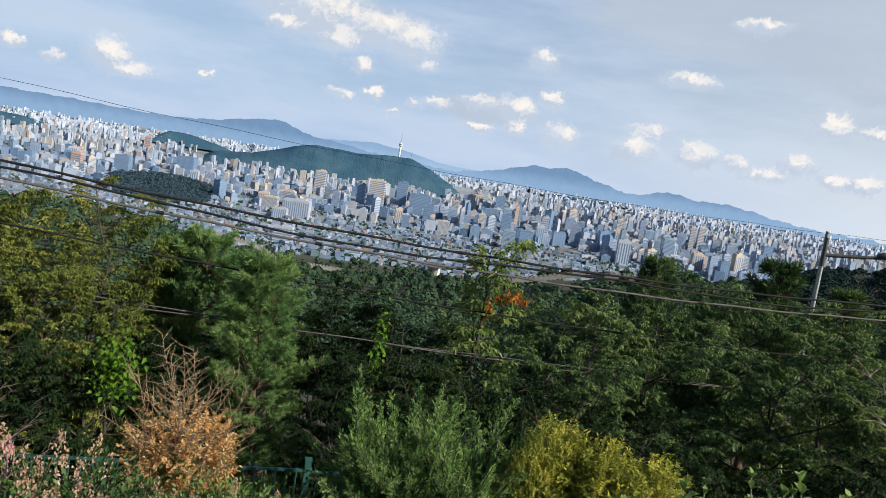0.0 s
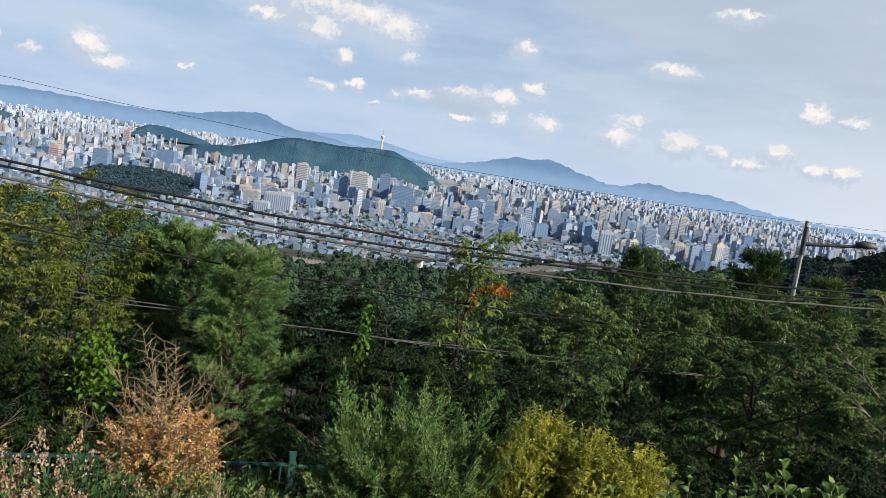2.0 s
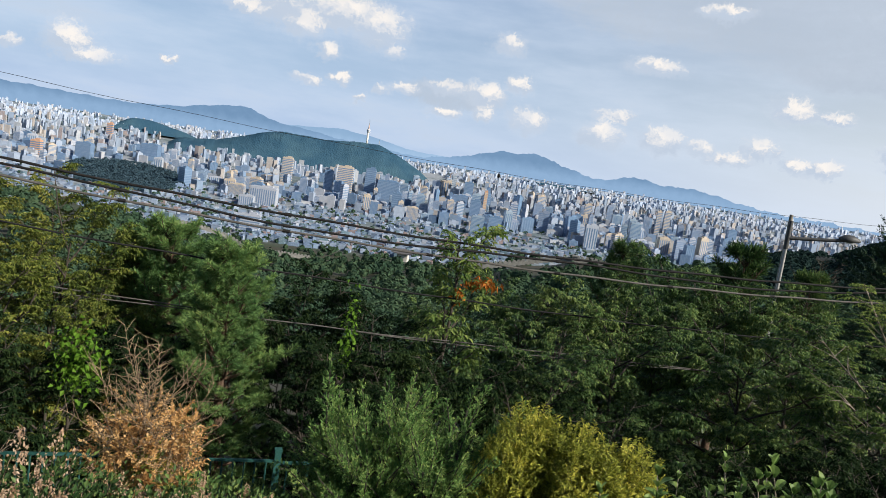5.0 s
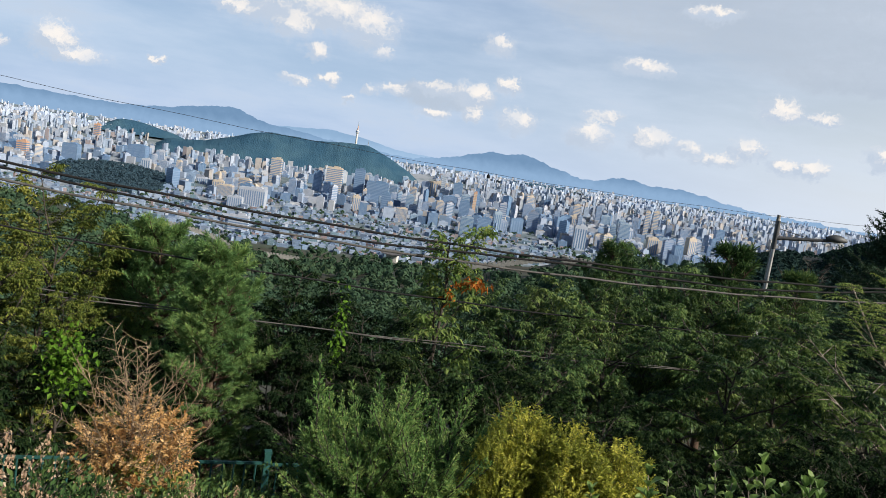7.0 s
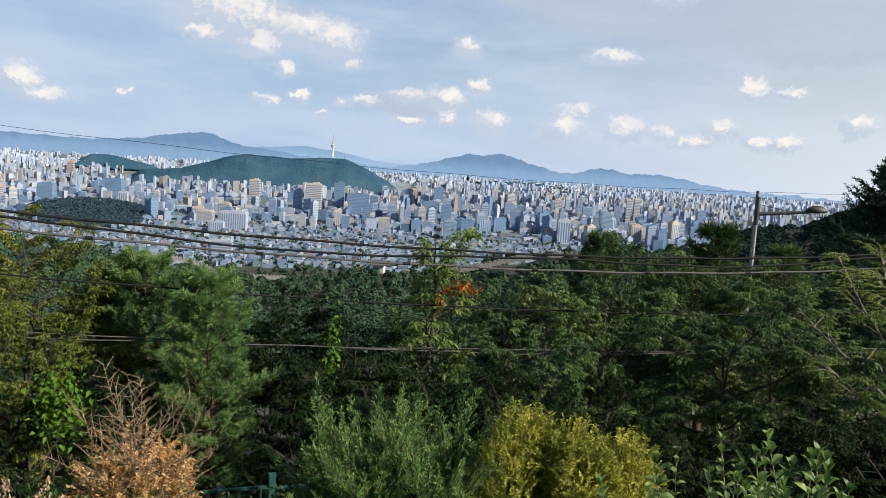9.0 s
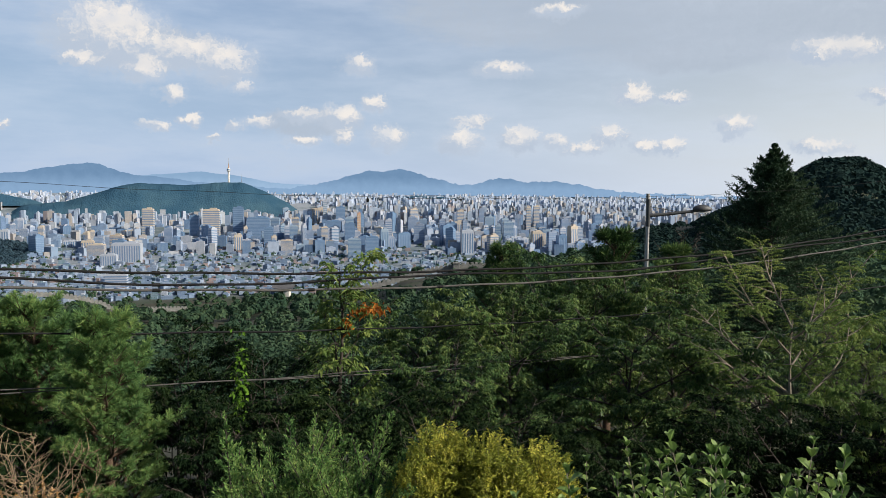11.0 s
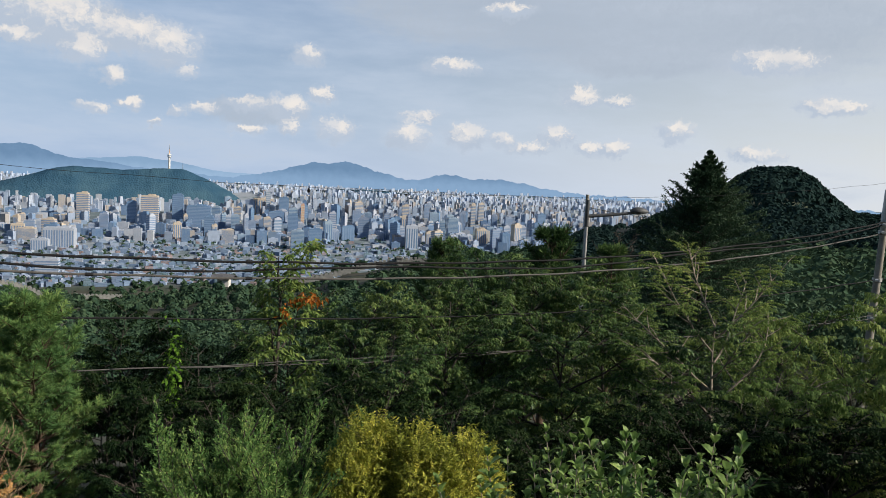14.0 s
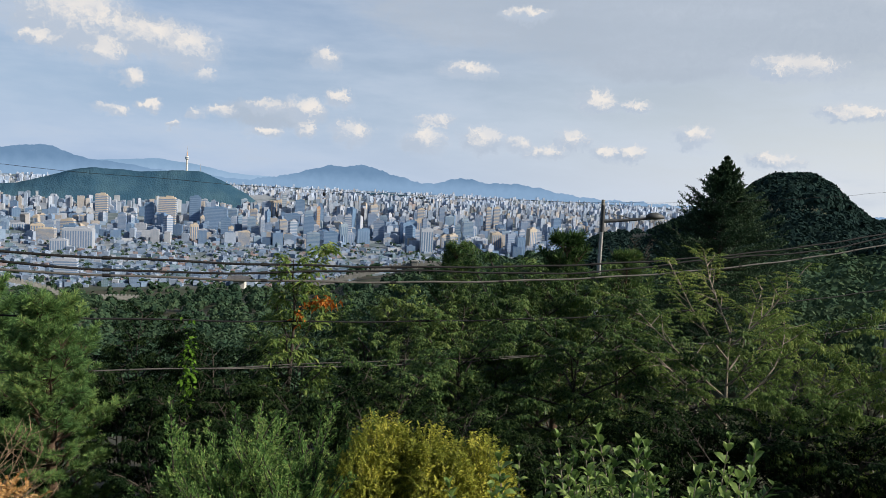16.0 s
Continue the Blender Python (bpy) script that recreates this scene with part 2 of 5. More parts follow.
# hill leaves darkened to paint its shaded side, hill and park leaves blued for haze
M_HILL_WOODS = leaf_material("shaded_hill_leaf", (0.014, 0.031, 0.030), (0.019, 0.039, 0.036), (0.026, 0.048, 0.041), 0.1, 0.05, 0.9, 0.02)
M_PARK = leaf_material("hazed_park_leaf", (0.032, 0.066, 0.092), (0.046, 0.084, 0.112), (0.064, 0.104, 0.130), 0.2, 0.02, 0.9, 0.05)
M_STEEL = grained("galvanised_steel", (0.30, 0.31, 0.32), (0.48, 0.48, 0.47), 3.0, 0.5, 0.004, 0.6)
M_GREY_PAINT = grained("grey_paint", (0.035, 0.038, 0.042), (0.085, 0.088, 0.09), 2.5, 0.55, 0.004)
M_CONCRETE = grained("pole_concrete", (0.19, 0.175, 0.15), (0.32, 0.295, 0.25), 4.0, 0.9, 0.01)
M_OLIVE_TWIG = grained("green_twig", (0.10, 0.11, 0.03), (0.24, 0.24, 0.06), 6.0)
M_CABLE = grained("black_cable", (0.008, 0.008, 0.009), (0.022, 0.022, 0.023), 6.0, 0.8, 0.004, 0.0, 0.15)
M_CABLE_PALE = grained("grey_cable", (0.06, 0.058, 0.055), (0.12, 0.115, 0.11), 6.0, 0.8, 0.004, 0.0, 0.15)
M_GREEN_PAINT = grained("green_paint", (0.012, 0.060, 0.056), (0.030, 0.105, 0.092), 5.0, 0.5, 0.004, 0.0, 0.3)
M_GRANITE = grained("wall_granite", (0.15, 0.155, 0.15), (0.30, 0.30, 0.285), 0.5, 0.9, 0.1)
M_BOARD = grained("white_board", (0.55, 0.54, 0.50), (0.75, 0.74, 0.70), 3.0, 0.6, 0.005)
M_TILE = grained("roof_tile", (0.06, 0.06, 0.065), (0.15, 0.15, 0.16), 1.5, 0.8, 0.05)
M_PLASTER = grained("white_plaster", (0.55, 0.53, 0.49), (0.78, 0.76, 0.72), 0.05, 0.8, 0.02)
M_LENS = grained("lamp_glass", (0.45, 0.45, 0.42), (0.6, 0.6, 0.56), 8.0, 0.25, 0.002)


def ground_look(tree):
    """Forest floor near, grass and paving among the houses of the plain, their colours paled and blued for haze."""
    where = place_of(tree)
    big, _ = noise_tex(tree, where, 0.02, 6.0, 0.65)
    small, _ = noise_tex(tree, where, 1.6, 5.0, 0.6)
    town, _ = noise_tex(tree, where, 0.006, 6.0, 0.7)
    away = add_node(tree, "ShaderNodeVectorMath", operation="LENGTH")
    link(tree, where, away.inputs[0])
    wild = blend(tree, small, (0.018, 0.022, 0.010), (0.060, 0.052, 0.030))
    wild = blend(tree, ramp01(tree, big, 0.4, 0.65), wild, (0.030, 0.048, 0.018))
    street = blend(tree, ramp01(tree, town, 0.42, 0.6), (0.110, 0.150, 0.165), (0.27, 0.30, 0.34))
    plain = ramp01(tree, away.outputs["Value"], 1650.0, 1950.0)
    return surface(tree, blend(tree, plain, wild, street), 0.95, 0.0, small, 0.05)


M_GROUND = material("ground", ground_look)


def hazed_hill_look(tree):
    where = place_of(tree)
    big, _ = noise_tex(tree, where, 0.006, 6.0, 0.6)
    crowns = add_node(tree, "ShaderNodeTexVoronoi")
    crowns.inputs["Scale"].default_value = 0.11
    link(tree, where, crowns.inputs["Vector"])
    # blue distance haze is painted into the forest colour
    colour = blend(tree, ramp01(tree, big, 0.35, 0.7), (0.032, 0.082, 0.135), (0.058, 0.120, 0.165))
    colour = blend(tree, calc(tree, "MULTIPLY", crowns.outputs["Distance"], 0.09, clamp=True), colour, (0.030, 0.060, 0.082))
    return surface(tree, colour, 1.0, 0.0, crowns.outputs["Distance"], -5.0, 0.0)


M_HILL = material("hazed_hill_forest", hazed_hill_look)


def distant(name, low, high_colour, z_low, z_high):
    """Ridges in the far distance, a backdrop behind the city; their haze is painted in as glow, paler low down."""
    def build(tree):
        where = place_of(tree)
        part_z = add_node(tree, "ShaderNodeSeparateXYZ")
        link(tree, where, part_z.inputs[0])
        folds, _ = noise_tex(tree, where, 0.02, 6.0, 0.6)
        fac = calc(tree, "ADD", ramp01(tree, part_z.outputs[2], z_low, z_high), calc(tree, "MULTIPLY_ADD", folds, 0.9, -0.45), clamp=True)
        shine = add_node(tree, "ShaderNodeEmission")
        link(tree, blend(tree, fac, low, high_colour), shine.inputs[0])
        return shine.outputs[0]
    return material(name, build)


def facade(name, stops, rough=0.7, spec=0.4, floors=0.0):
    """House walls: one tint for each house, with faint weathering; floors: metres between rows of windows."""
    def build(tree):
        geo = add_node(tree, "ShaderNodeNewGeometry")
        info = add_node(tree, "ShaderNodeObjectInfo")
        pick = calc(tree, "FRACT", calc(tree, "ADD", geo.outputs["Random Per Island"], info.outputs["Random"]))
        colour = ramp(tree, pick, stops, True)
        stain, _ = noise_tex(tree, geo.outputs["Position"], 0.05, 5.0, 0.65)
        colour = blend(tree, calc(tree, "MULTIPLY", ramp01(tree, stain, 0.4, 0.75), 0.3), colour, (0.16, 0.17, 0.19))
        if floors:
            cut = add_node(tree, "ShaderNodeSeparateXYZ")
            link(tree, geo.outputs["Position"], cut.inputs[0])
            side = add_node(tree, "ShaderNodeSeparateXYZ")
            link(tree, geo.outputs["Normal"], side.inputs[0])
            row = calc(tree, "GREATER_THAN", calc(tree, "FRACT", calc(tree, "DIVIDE", cut.outputs[2], floors)), 0.52)
            col = calc(tree, "GREATER_THAN", calc(tree, "FRACT", calc(tree, "DIVIDE", calc(tree, "ADD", cut.outputs[0], calc(tree, "MULTIPLY", cut.outputs[1], 0.7)), floors * 1.4)), 0.35)
            upright = calc(tree, "LESS_THAN", side.outputs[2], 0.5)
            glass = calc(tree, "MULTIPLY", calc(tree, "MULTIPLY", row, col), upright)
            colour = blend(tree, calc(tree, "MULTIPLY", glass, 0.5), colour, (0.22, 0.29, 0.38))
        return surface(tree, colour, rough, 0.0, spec=spec)
    return material(name, build)


# distance haze is put into the wall tints: all bluer, the far flats paler
M_FLATS = facade("hazed_flat_walls", [(0.0, (0.413, 0.471, 0.576)), (0.3, (0.345, 0.427, 0.556)), (0.5, (0.454, 0.408, 0.371)), (0.65, (0.235, 0.309, 0.432)), (0.8, (0.438, 0.463, 0.504)), (0.93, (0.320, 0.263, 0.257))], floors=5.0)
M_FAR_FLATS = facade("hazed_far_walls", [(0.0, (0.468, 0.548, 0.690)), (0.3, (0.403, 0.504, 0.661)), (0.5, (0.516, 0.531, 0.571)), (0.65, (0.403, 0.504, 0.661)), (0.8, (0.516, 0.573, 0.680))])
M_HOUSE = facade("hazed_house_walls", [(0.0, (0.270, 0.339, 0.462)), (0.25, (0.198, 0.262, 0.374)), (0.42, (0.243, 0.175, 0.165)), (0.52, (0.135, 0.204, 0.319)), (0.75, (0.378, 0.417, 0.495)), (0.85, (0.108, 0.184, 0.231))], floors=3.4)
M_OFFICE = facade("hazed_office_walls", [(0.0, (0.324, 0.392, 0.515)), (0.2, (0.178, 0.271, 0.426)), (0.42, (0.356, 0.384, 0.446)), (0.55, (0.089, 0.166, 0.297)), (0.72, (0.356, 0.323, 0.297)), (0.8, (0.186, 0.271, 0.396)), (0.93, (0.437, 0.454, 0.495))], floors=4.0)


def glass_look(dark, light, shine):
    def build(tree):
        geo = add_node(tree, "ShaderNodeNewGeometry")
        info = add_node(tree, "ShaderNodeObjectInfo")
        cells, _ = noise_tex(tree, geo.outputs["Position"], 0.12, 3.0, 0.7)
        fac = calc(tree, "ADD", calc(tree, "MULTIPLY", cells, 0.6), calc(tree, "MULTIPLY", info.outputs["Random"], 0.4))
        return surface(tree, blend(tree, fac, dark, light), 0.24, shine, spec=0.6)
    return build


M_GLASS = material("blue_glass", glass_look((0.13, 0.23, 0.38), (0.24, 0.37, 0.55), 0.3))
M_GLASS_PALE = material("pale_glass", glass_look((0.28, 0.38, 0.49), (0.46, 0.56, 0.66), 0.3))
# windows and the white and grey cladding carry the same painted blue haze
M_WINDOW = material("hazed_dark_window", glass_look((0.171, 0.262, 0.418), (0.270, 0.378, 0.550), 0.2))
M_STONE_WHITE = grained("hazed_white_cladding", (0.337, 0.371, 0.439), (0.428, 0.462, 0.533), 0.08, 0.7, 0.05)
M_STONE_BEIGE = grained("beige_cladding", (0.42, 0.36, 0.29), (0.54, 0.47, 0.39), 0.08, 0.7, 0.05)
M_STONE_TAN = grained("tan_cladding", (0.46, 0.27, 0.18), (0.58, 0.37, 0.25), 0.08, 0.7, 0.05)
M_STONE_GREY = grained("hazed_grey_cladding", (0.171, 0.223, 0.319), (0.270, 0.330, 0.440), 0.08, 0.7, 0.05)

# ---- mesh helpers ----
EYE_Z = 10.0


def spot(az, r, el=None, z=None):
    """A point az degrees to the right and r metres off, at the angle el seen from the eye, or at the height z."""
    a = radians(az)
    return Vector((r * math.sin(a), r * math.cos(a), EYE_Z + r * math.tan(radians(el)) if z is None else z))


def mesh_of(name, verts, faces, mat, smooth=False):
    """A mesh from arrays: verts n x 3 and faces n x 3 or n x 4."""
    verts, faces = np.asarray(verts, dtype=np.float32), np.asarray(faces, dtype=np.int32)
    me = bpy.data.meshes.new(name)
    count, corners = faces.shape
    me.vertices.add(len(verts))
    me.vertices.foreach_set("co", verts.ravel())
    me.loops.add(count * corners)
    me.loops.foreach_set("vertex_index", faces.ravel())
    me.polygons.add(count)
    me.polygons.foreach_set("loop_start", np.arange(0, count * corners, corners, dtype=np.int32))
    me.polygons.foreach_set("use_smooth", np.full(count, smooth, dtype=bool))
    me.materials.append(mat)
    me.update(calc_edges=True)
    me.validate()
    return me


def part(name, mesh, mat, parent, label=""):
    """Links a mesh or a bmesh as one part of a thing."""
    if isinstance(mesh, bmesh.types.BMesh):
        data = bpy.data.meshes.new(name)
        mesh.to_mesh(data)
        mesh.free()
        data.materials.append(mat)
        mesh = data
    ob = new(name, mesh)
    ob.parent = parent
    if label:
        tagged(ob, label)
    return ob


def thing(name, at, label, category, group="", kind="", turn=0.0):
    ob = new(name)
    ob.matrix_world = Matrix.Translation(at) @ Matrix.Rotation(turn, 4, "Z")
    return tagged(ob, label, category, group, kind)


def join(pieces):
    """Stacks (verts, faces) pairs into one pair."""
    verts, faces, base = [], [], 0
    for v, f in pieces:
        verts.append(v)
        faces.append(np.asarray(f) + base)
        base += len(v)
    return np.concatenate(verts), np.concatenate(faces)


def tube(points, radii, sides=5):
    """A tapered tube along points, as arrays of quads."""
    pts = np.asarray(points, dtype=float)
    way_along = np.gradient(pts, axis=0)
    way_along /= np.linalg.norm(way_along, axis=1)[:, None] + 1e-9
    ref = np.where(np.abs(way_along[:, 2:3]) < 0.9, np.array([[0, 0, 1.0]]), np.array([[1.0, 0, 0]]))
    a = np.cross(way_along, ref)
    a /= np.linalg.norm(a, axis=1)[:, None] + 1e-9
    b = np.cross(way_along, a)
    ang = np.linspace(0, 2 * np.pi, sides, endpoint=False)
    ring = a[:, None, :] * np.cos(ang)[None, :, None] + b[:, None, :] * np.sin(ang)[None, :, None]
    verts = (pts[:, None, :] + ring * np.asarray(radii, dtype=float)[:, None, None]).reshape(-1, 3)
    i, j = np.meshgrid(np.arange(len(pts) - 1), np.arange(sides), indexing="ij")
    k = (j + 1) % sides
    faces = np.stack([i * sides + j, i * sides + k, (i + 1) * sides + k, (i + 1) * sides + j], -1).reshape(-1, 4)
    return verts, faces


def boxes(centres, sizes, turns, bottom=False):
    """Upright boxes standing on their centres, as arrays of quads."""
    n = len(centres)
    c, s = np.cos(turns), np.sin(turns)
    corner = np.array([(-.5, -.5, 0), (.5, -.5, 0), (.5, .5, 0), (-.5, .5, 0), (-.5, -.5, 1), (.5, -.5, 1), (.5, .5, 1), (-.5, .5, 1)])
    p = corner[None] * np.asarray(sizes)[:, None, :]
    x = p[..., 0] * c[:, None] - p[..., 1] * s[:, None]
    y = p[..., 0] * s[:, None] + p[..., 1] * c[:, None]
    verts = np.stack([x, y, p[..., 2]], -1) + np.asarray(centres)[:, None, :]
    quad = [(0, 1, 5, 4), (1, 2, 6, 5), (2, 3, 7, 6), (3, 0, 4, 7), (4, 5, 6, 7)]
    if bottom:
        quad.append((3, 2, 1, 0))
    faces = np.array(quad)[None] + (np.arange(n) * 8)[:, None, None]
    return verts.reshape(-1, 3), faces.reshape(-1, 4)


def box_mesh(name, mat):
    v, f = boxes(np.zeros((1, 3)), np.ones((1, 3)), np.zeros(1), True)
    return mesh_of(name, v, f, mat)


# ---- lie of the land ----
CREST_AZ = [-60, -45, -38, -30, -23, -15, -9, -6, -2.7, 0.7, 7.4, 9, 12, 13, 15, 17, 19, 20.4, 21.2, 22, 23, 25.3, 26.5, 27.5, 29, 30.5, 32, 40, 60]
CREST_EL = [-6.4, -6.9, -7.0, -8.9, -9.6, -8.7, -8.5, -7.0, -6.5, -5.9, -5.4, -4.9, -3.3, -3.1, -2.8, -1.8, -0.9, -0.2, 0.35, 0.95, 1.4, 1.45, 0.9, 0.05, -1.1, -1.2, -0.4, 0.7, 1.4]


def plain_r(d):
    """Where a place d metres off stands: the far plain is drawn together, with its angles kept."""
    d = np.asarray(d, dtype=float)
    return np.where(d < 2000, d, 2000 + 3222 * (1 - 2000 / np.maximum(d, 2000)))


def plain_d(r):
    r = np.asarray(r, dtype=float)
    return np.where(r < 2000, r, 2000 / np.maximum(1 - (r - 2000) / 3222, 0.05))


def land(az, r):
    """Height of the ground az degrees to the right (an array) and r metres off."""
    az, r = np.broadcast_arrays(np.asarray(az, dtype=float), np.asarray(r, dtype=float))
    wrap = (az + 180) % 360 - 180
    crest_el = np.interp(wrap, CREST_AZ, CREST_EL)
    crest_r = np.interp(wrap, [-60, 8, 19, 60], [620, 480, 950, 950])
    mid_el = np.interp(wrap, [-60, -6, 5, 12, 25, 60], [-15, -14, -8.5, -6.5, -4.5, -3])
    z27 = np.interp(wrap, [-60, 0, 30], [0.6, 1.4, 1.9])
    z150 = EYE_Z + 150 * np.tan(np.radians(mid_el))
    z_crest = EYE_Z + crest_r * np.tan(np.radians(crest_el))
    back = np.interp(wrap, [0, 20], [-225, -120])
    x = np.log(np.maximum(r, 0.5))
    knots = [(0.5, 8.4), (2.6, 8.35), (3.4, 7.2), (6.0, 5.9), (9.0, 5.15), (14.0, 3.6), (27.0, z27), (150.0, z150), (crest_r, z_crest), (1250.0, back), (1600.0, -238.0), (2000.0, -250.0)]
    z = np.full(x.shape, 8.4)
    for (ra, za), (rb, zb) in zip(knots[:-1], knots[1:]):
        la, lb = np.log(ra), np.log(rb)
        f = np.clip((x - la) / (lb - la), 0, 1)
        z = np.where(x >= la, za + (zb - za) * f, z)
    far = EYE_Z - r * 260.0 / plain_d(r)
    z = np.where(r > 2000, far, z)
    # the terrace and the mountain that it is cut into, behind the lookout
    behind = np.clip((np.abs(wrap) - 72) / 40, 0, 1)
    behind = behind * behind * (3 - 2 * behind)
    terrace = 8.4 + 0.12 * np.clip(r - 14, 0, 900) * np.clip((np.abs(wrap) - 118) / 30, 0, 1)
    return z + (np.maximum(terrace, z) - z) * behind * np.clip((4900 - r) / 2500, 0, 1)


def grid_mesh(name, az, r, height, mat):
    A, R = np.meshgrid(np.radians(az), r, indexing="ij")
    verts = np.stack([R * np.sin(A), R * np.cos(A), height], -1).reshape(-1, 3)
    n, m = A.shape
    i, j = np.meshgrid(np.arange(n - 1), np.arange(m - 1), indexing="ij")
    faces = np.stack([i * m + j, i * m + j + 1, (i + 1) * m + j + 1, (i + 1) * m + j], -1).reshape(-1, 4)
    return mesh_of(name, verts, faces[:, ::-1], mat, True)


rng = np.random.default_rng(5)
az_steps = np.concatenate([np.arange(-180, -60, 4.0), np.arange(-60, 60, 0.5), np.arange(60, 180.1, 4.0)])
r_steps = np.concatenate([[0.02], np.geomspace(0.6, 2000, 110), np.linspace(2060, 4900, 40)])
A, R = np.meshgrid(az_steps, r_steps, indexing="ij")
Z = land(A, R)
bumps = 0.004 * np.minimum(R, 400) * (np.sin(A * 0.9 + np.log(R) * 3) * np.sin(np.log(R) * 7 + A * 0.35))
Z = Z + np.where((R > 30) & (R < 900), bumps, 0)
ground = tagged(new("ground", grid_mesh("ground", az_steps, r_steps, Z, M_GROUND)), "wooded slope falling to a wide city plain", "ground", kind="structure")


def hill(name, skyline, r_crest, r_front, r_back, foot_el, mat, label, rough=6.0, category="hill", kind="structure"):
    """A hill whose crest follows the skyline, with a front and a back slope and a lumpy surface."""
    azs = np.array([p[0] for p in skyline], dtype=float)
    els = np.array([p[1] for p in skyline], dtype=float)
    az = np.arange(azs[0], azs[-1] + 0.01, 0.12)
    el = np.interp(az, azs, els)
    soft = np.ones(5) / 5
    el = np.convolve(np.pad(el, 2, mode="edge"), soft, mode="valid")
    rr = np.concatenate([np.linspace(r_front, r_crest, 26), np.linspace(r_crest, r_back, 10)[1:]])
    A, R = np.meshgrid(az, rr, indexing="ij")
    top = EYE_Z + r_crest * np.tan(np.radians(el))[:, None]
    foot = EYE_Z + R * np.tan(np.radians(foot_el))
    f = np.where(R <= r_crest, (R - r_front) / (r_crest - r_front), (r_back - R) / (r_back - r_crest))
    lumps = np.zeros(A.shape)
    for k, (fa, fr) in enumerate(((1.1, 0.012), (2.3, 0.03), (5.1, 0.06), (11.0, 0.13))):
        lumps += np.sin(A * fa * 2 + R * fr + k * 1.7) * np.sin(A * fa * 1.3 - R * fr * 1.4 + k) / (1 + k)
    lumps += rng.normal(0, 0.25, A.shape)
    H = foot + (top - foot) * np.sin(np.clip(f, 0, 1) * np.pi / 2) ** 1.15 + lumps * rough * np.clip(f, 0, 1) * np.clip(1.25 - f, 0.15, 1)
    return tagged(new(name, grid_mesh(name, az, rr, H, mat)), label, category, kind=kind)


NAMSAN = [(-33.0, -2.4), (-31.7, -1.7), (-29.4, -1.5), (-28.2, -1.15), (-27.1, -0.8), (-25.7, -0.35), (-24.7, -0.2), (-23.1, -0.27), (-21.4, -0.33), (-20.0, -0.15), (-18.9, -0.08), (-17.6, -0.11), (-16.3, -0.65), (-14.7, -1.45), (-13.5, -2.3), (-12.8, -2.7)]
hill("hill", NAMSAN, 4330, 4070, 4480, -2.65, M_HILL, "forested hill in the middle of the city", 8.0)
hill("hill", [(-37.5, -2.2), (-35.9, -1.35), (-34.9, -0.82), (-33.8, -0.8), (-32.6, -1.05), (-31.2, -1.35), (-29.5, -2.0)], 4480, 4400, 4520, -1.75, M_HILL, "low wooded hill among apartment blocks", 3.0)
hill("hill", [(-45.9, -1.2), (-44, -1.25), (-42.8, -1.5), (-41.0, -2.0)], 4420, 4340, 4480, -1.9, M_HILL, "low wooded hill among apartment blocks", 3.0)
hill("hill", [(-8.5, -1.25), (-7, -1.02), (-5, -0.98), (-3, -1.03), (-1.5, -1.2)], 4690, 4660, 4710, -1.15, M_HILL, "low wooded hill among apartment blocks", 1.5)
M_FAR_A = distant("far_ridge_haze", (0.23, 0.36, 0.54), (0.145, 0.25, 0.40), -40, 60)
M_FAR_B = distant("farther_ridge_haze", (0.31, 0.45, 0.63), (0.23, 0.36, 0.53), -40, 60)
FAR_LEFT = [(-60, 0.5), (-50, 0.3), (-45.3, 0.37), (-42.7, 0.3), (-40.0, 0.3), (-37.2, 0.2), (-34.6, 0.15), (-32.0, 0.45), (-30.1, 0.84), (-28.6, 1.05), (-27.8, 1.16), (-27.0, 1.0), (-25.6, 0.44), (-24.2, 0.3), (-23.2, 0.25), (-20.7, -0.1), (-18.1, -0.3), (-15.0, -0.5), (-12.0, -0.6)]
FAR_MID = [(-27, 0.1), (-24.0, 0.38), (-22.2, 0.52), (-20.7, 0.66), (-19.5, 0.5), (-18.1, 0.40), (-15.5, -0.10), (-13.4, -0.19), (-10, -0.3)]
FAR_RIGHT = [(-15, -0.6), (-13.4, -0.3), (-11.7, -0.01), (-9.7, 0.48), (-8.7, 0.85), (-7.9, 0.80), (-6.9, 0.92), (-6.0, 1.04), (-5.2, 0.78), (-4.3, 0.51), (-1.7, -0.23), (-0.9, -0.1), (-0.1, 0.12), (1.0, 0.45), (2.0, 0.32), (3.0, 0.17), (4.9, 0.21), (5.8, 0.05), (6.8, -0.02), (8.2, -0.3), (9.4, -0.43), (12.2, -0.62), (16, -0.75), (40, -0.8), (60, -0.7)]
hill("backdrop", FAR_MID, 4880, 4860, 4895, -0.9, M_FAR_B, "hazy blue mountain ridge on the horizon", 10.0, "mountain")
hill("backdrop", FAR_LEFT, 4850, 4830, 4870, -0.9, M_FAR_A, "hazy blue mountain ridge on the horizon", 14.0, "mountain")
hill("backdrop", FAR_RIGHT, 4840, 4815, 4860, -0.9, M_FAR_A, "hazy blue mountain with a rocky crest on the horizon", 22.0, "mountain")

# ---- the city ----
UNIT = {m: box_mesh("block", m) for m in (M_GLASS, M_GLASS_PALE, M_WINDOW, M_STONE_WHITE, M_STONE_BEIGE, M_STONE_TAN, M_STONE_GREY, M_OFFICE, M_FLATS)}


def placed(name, mat, parent, at, size):
    ob = part(name, UNIT[mat], mat, parent)
    ob.matrix_basis = Matrix.Translation(at) @ Matrix.Diagonal((*size, 1))
    return ob


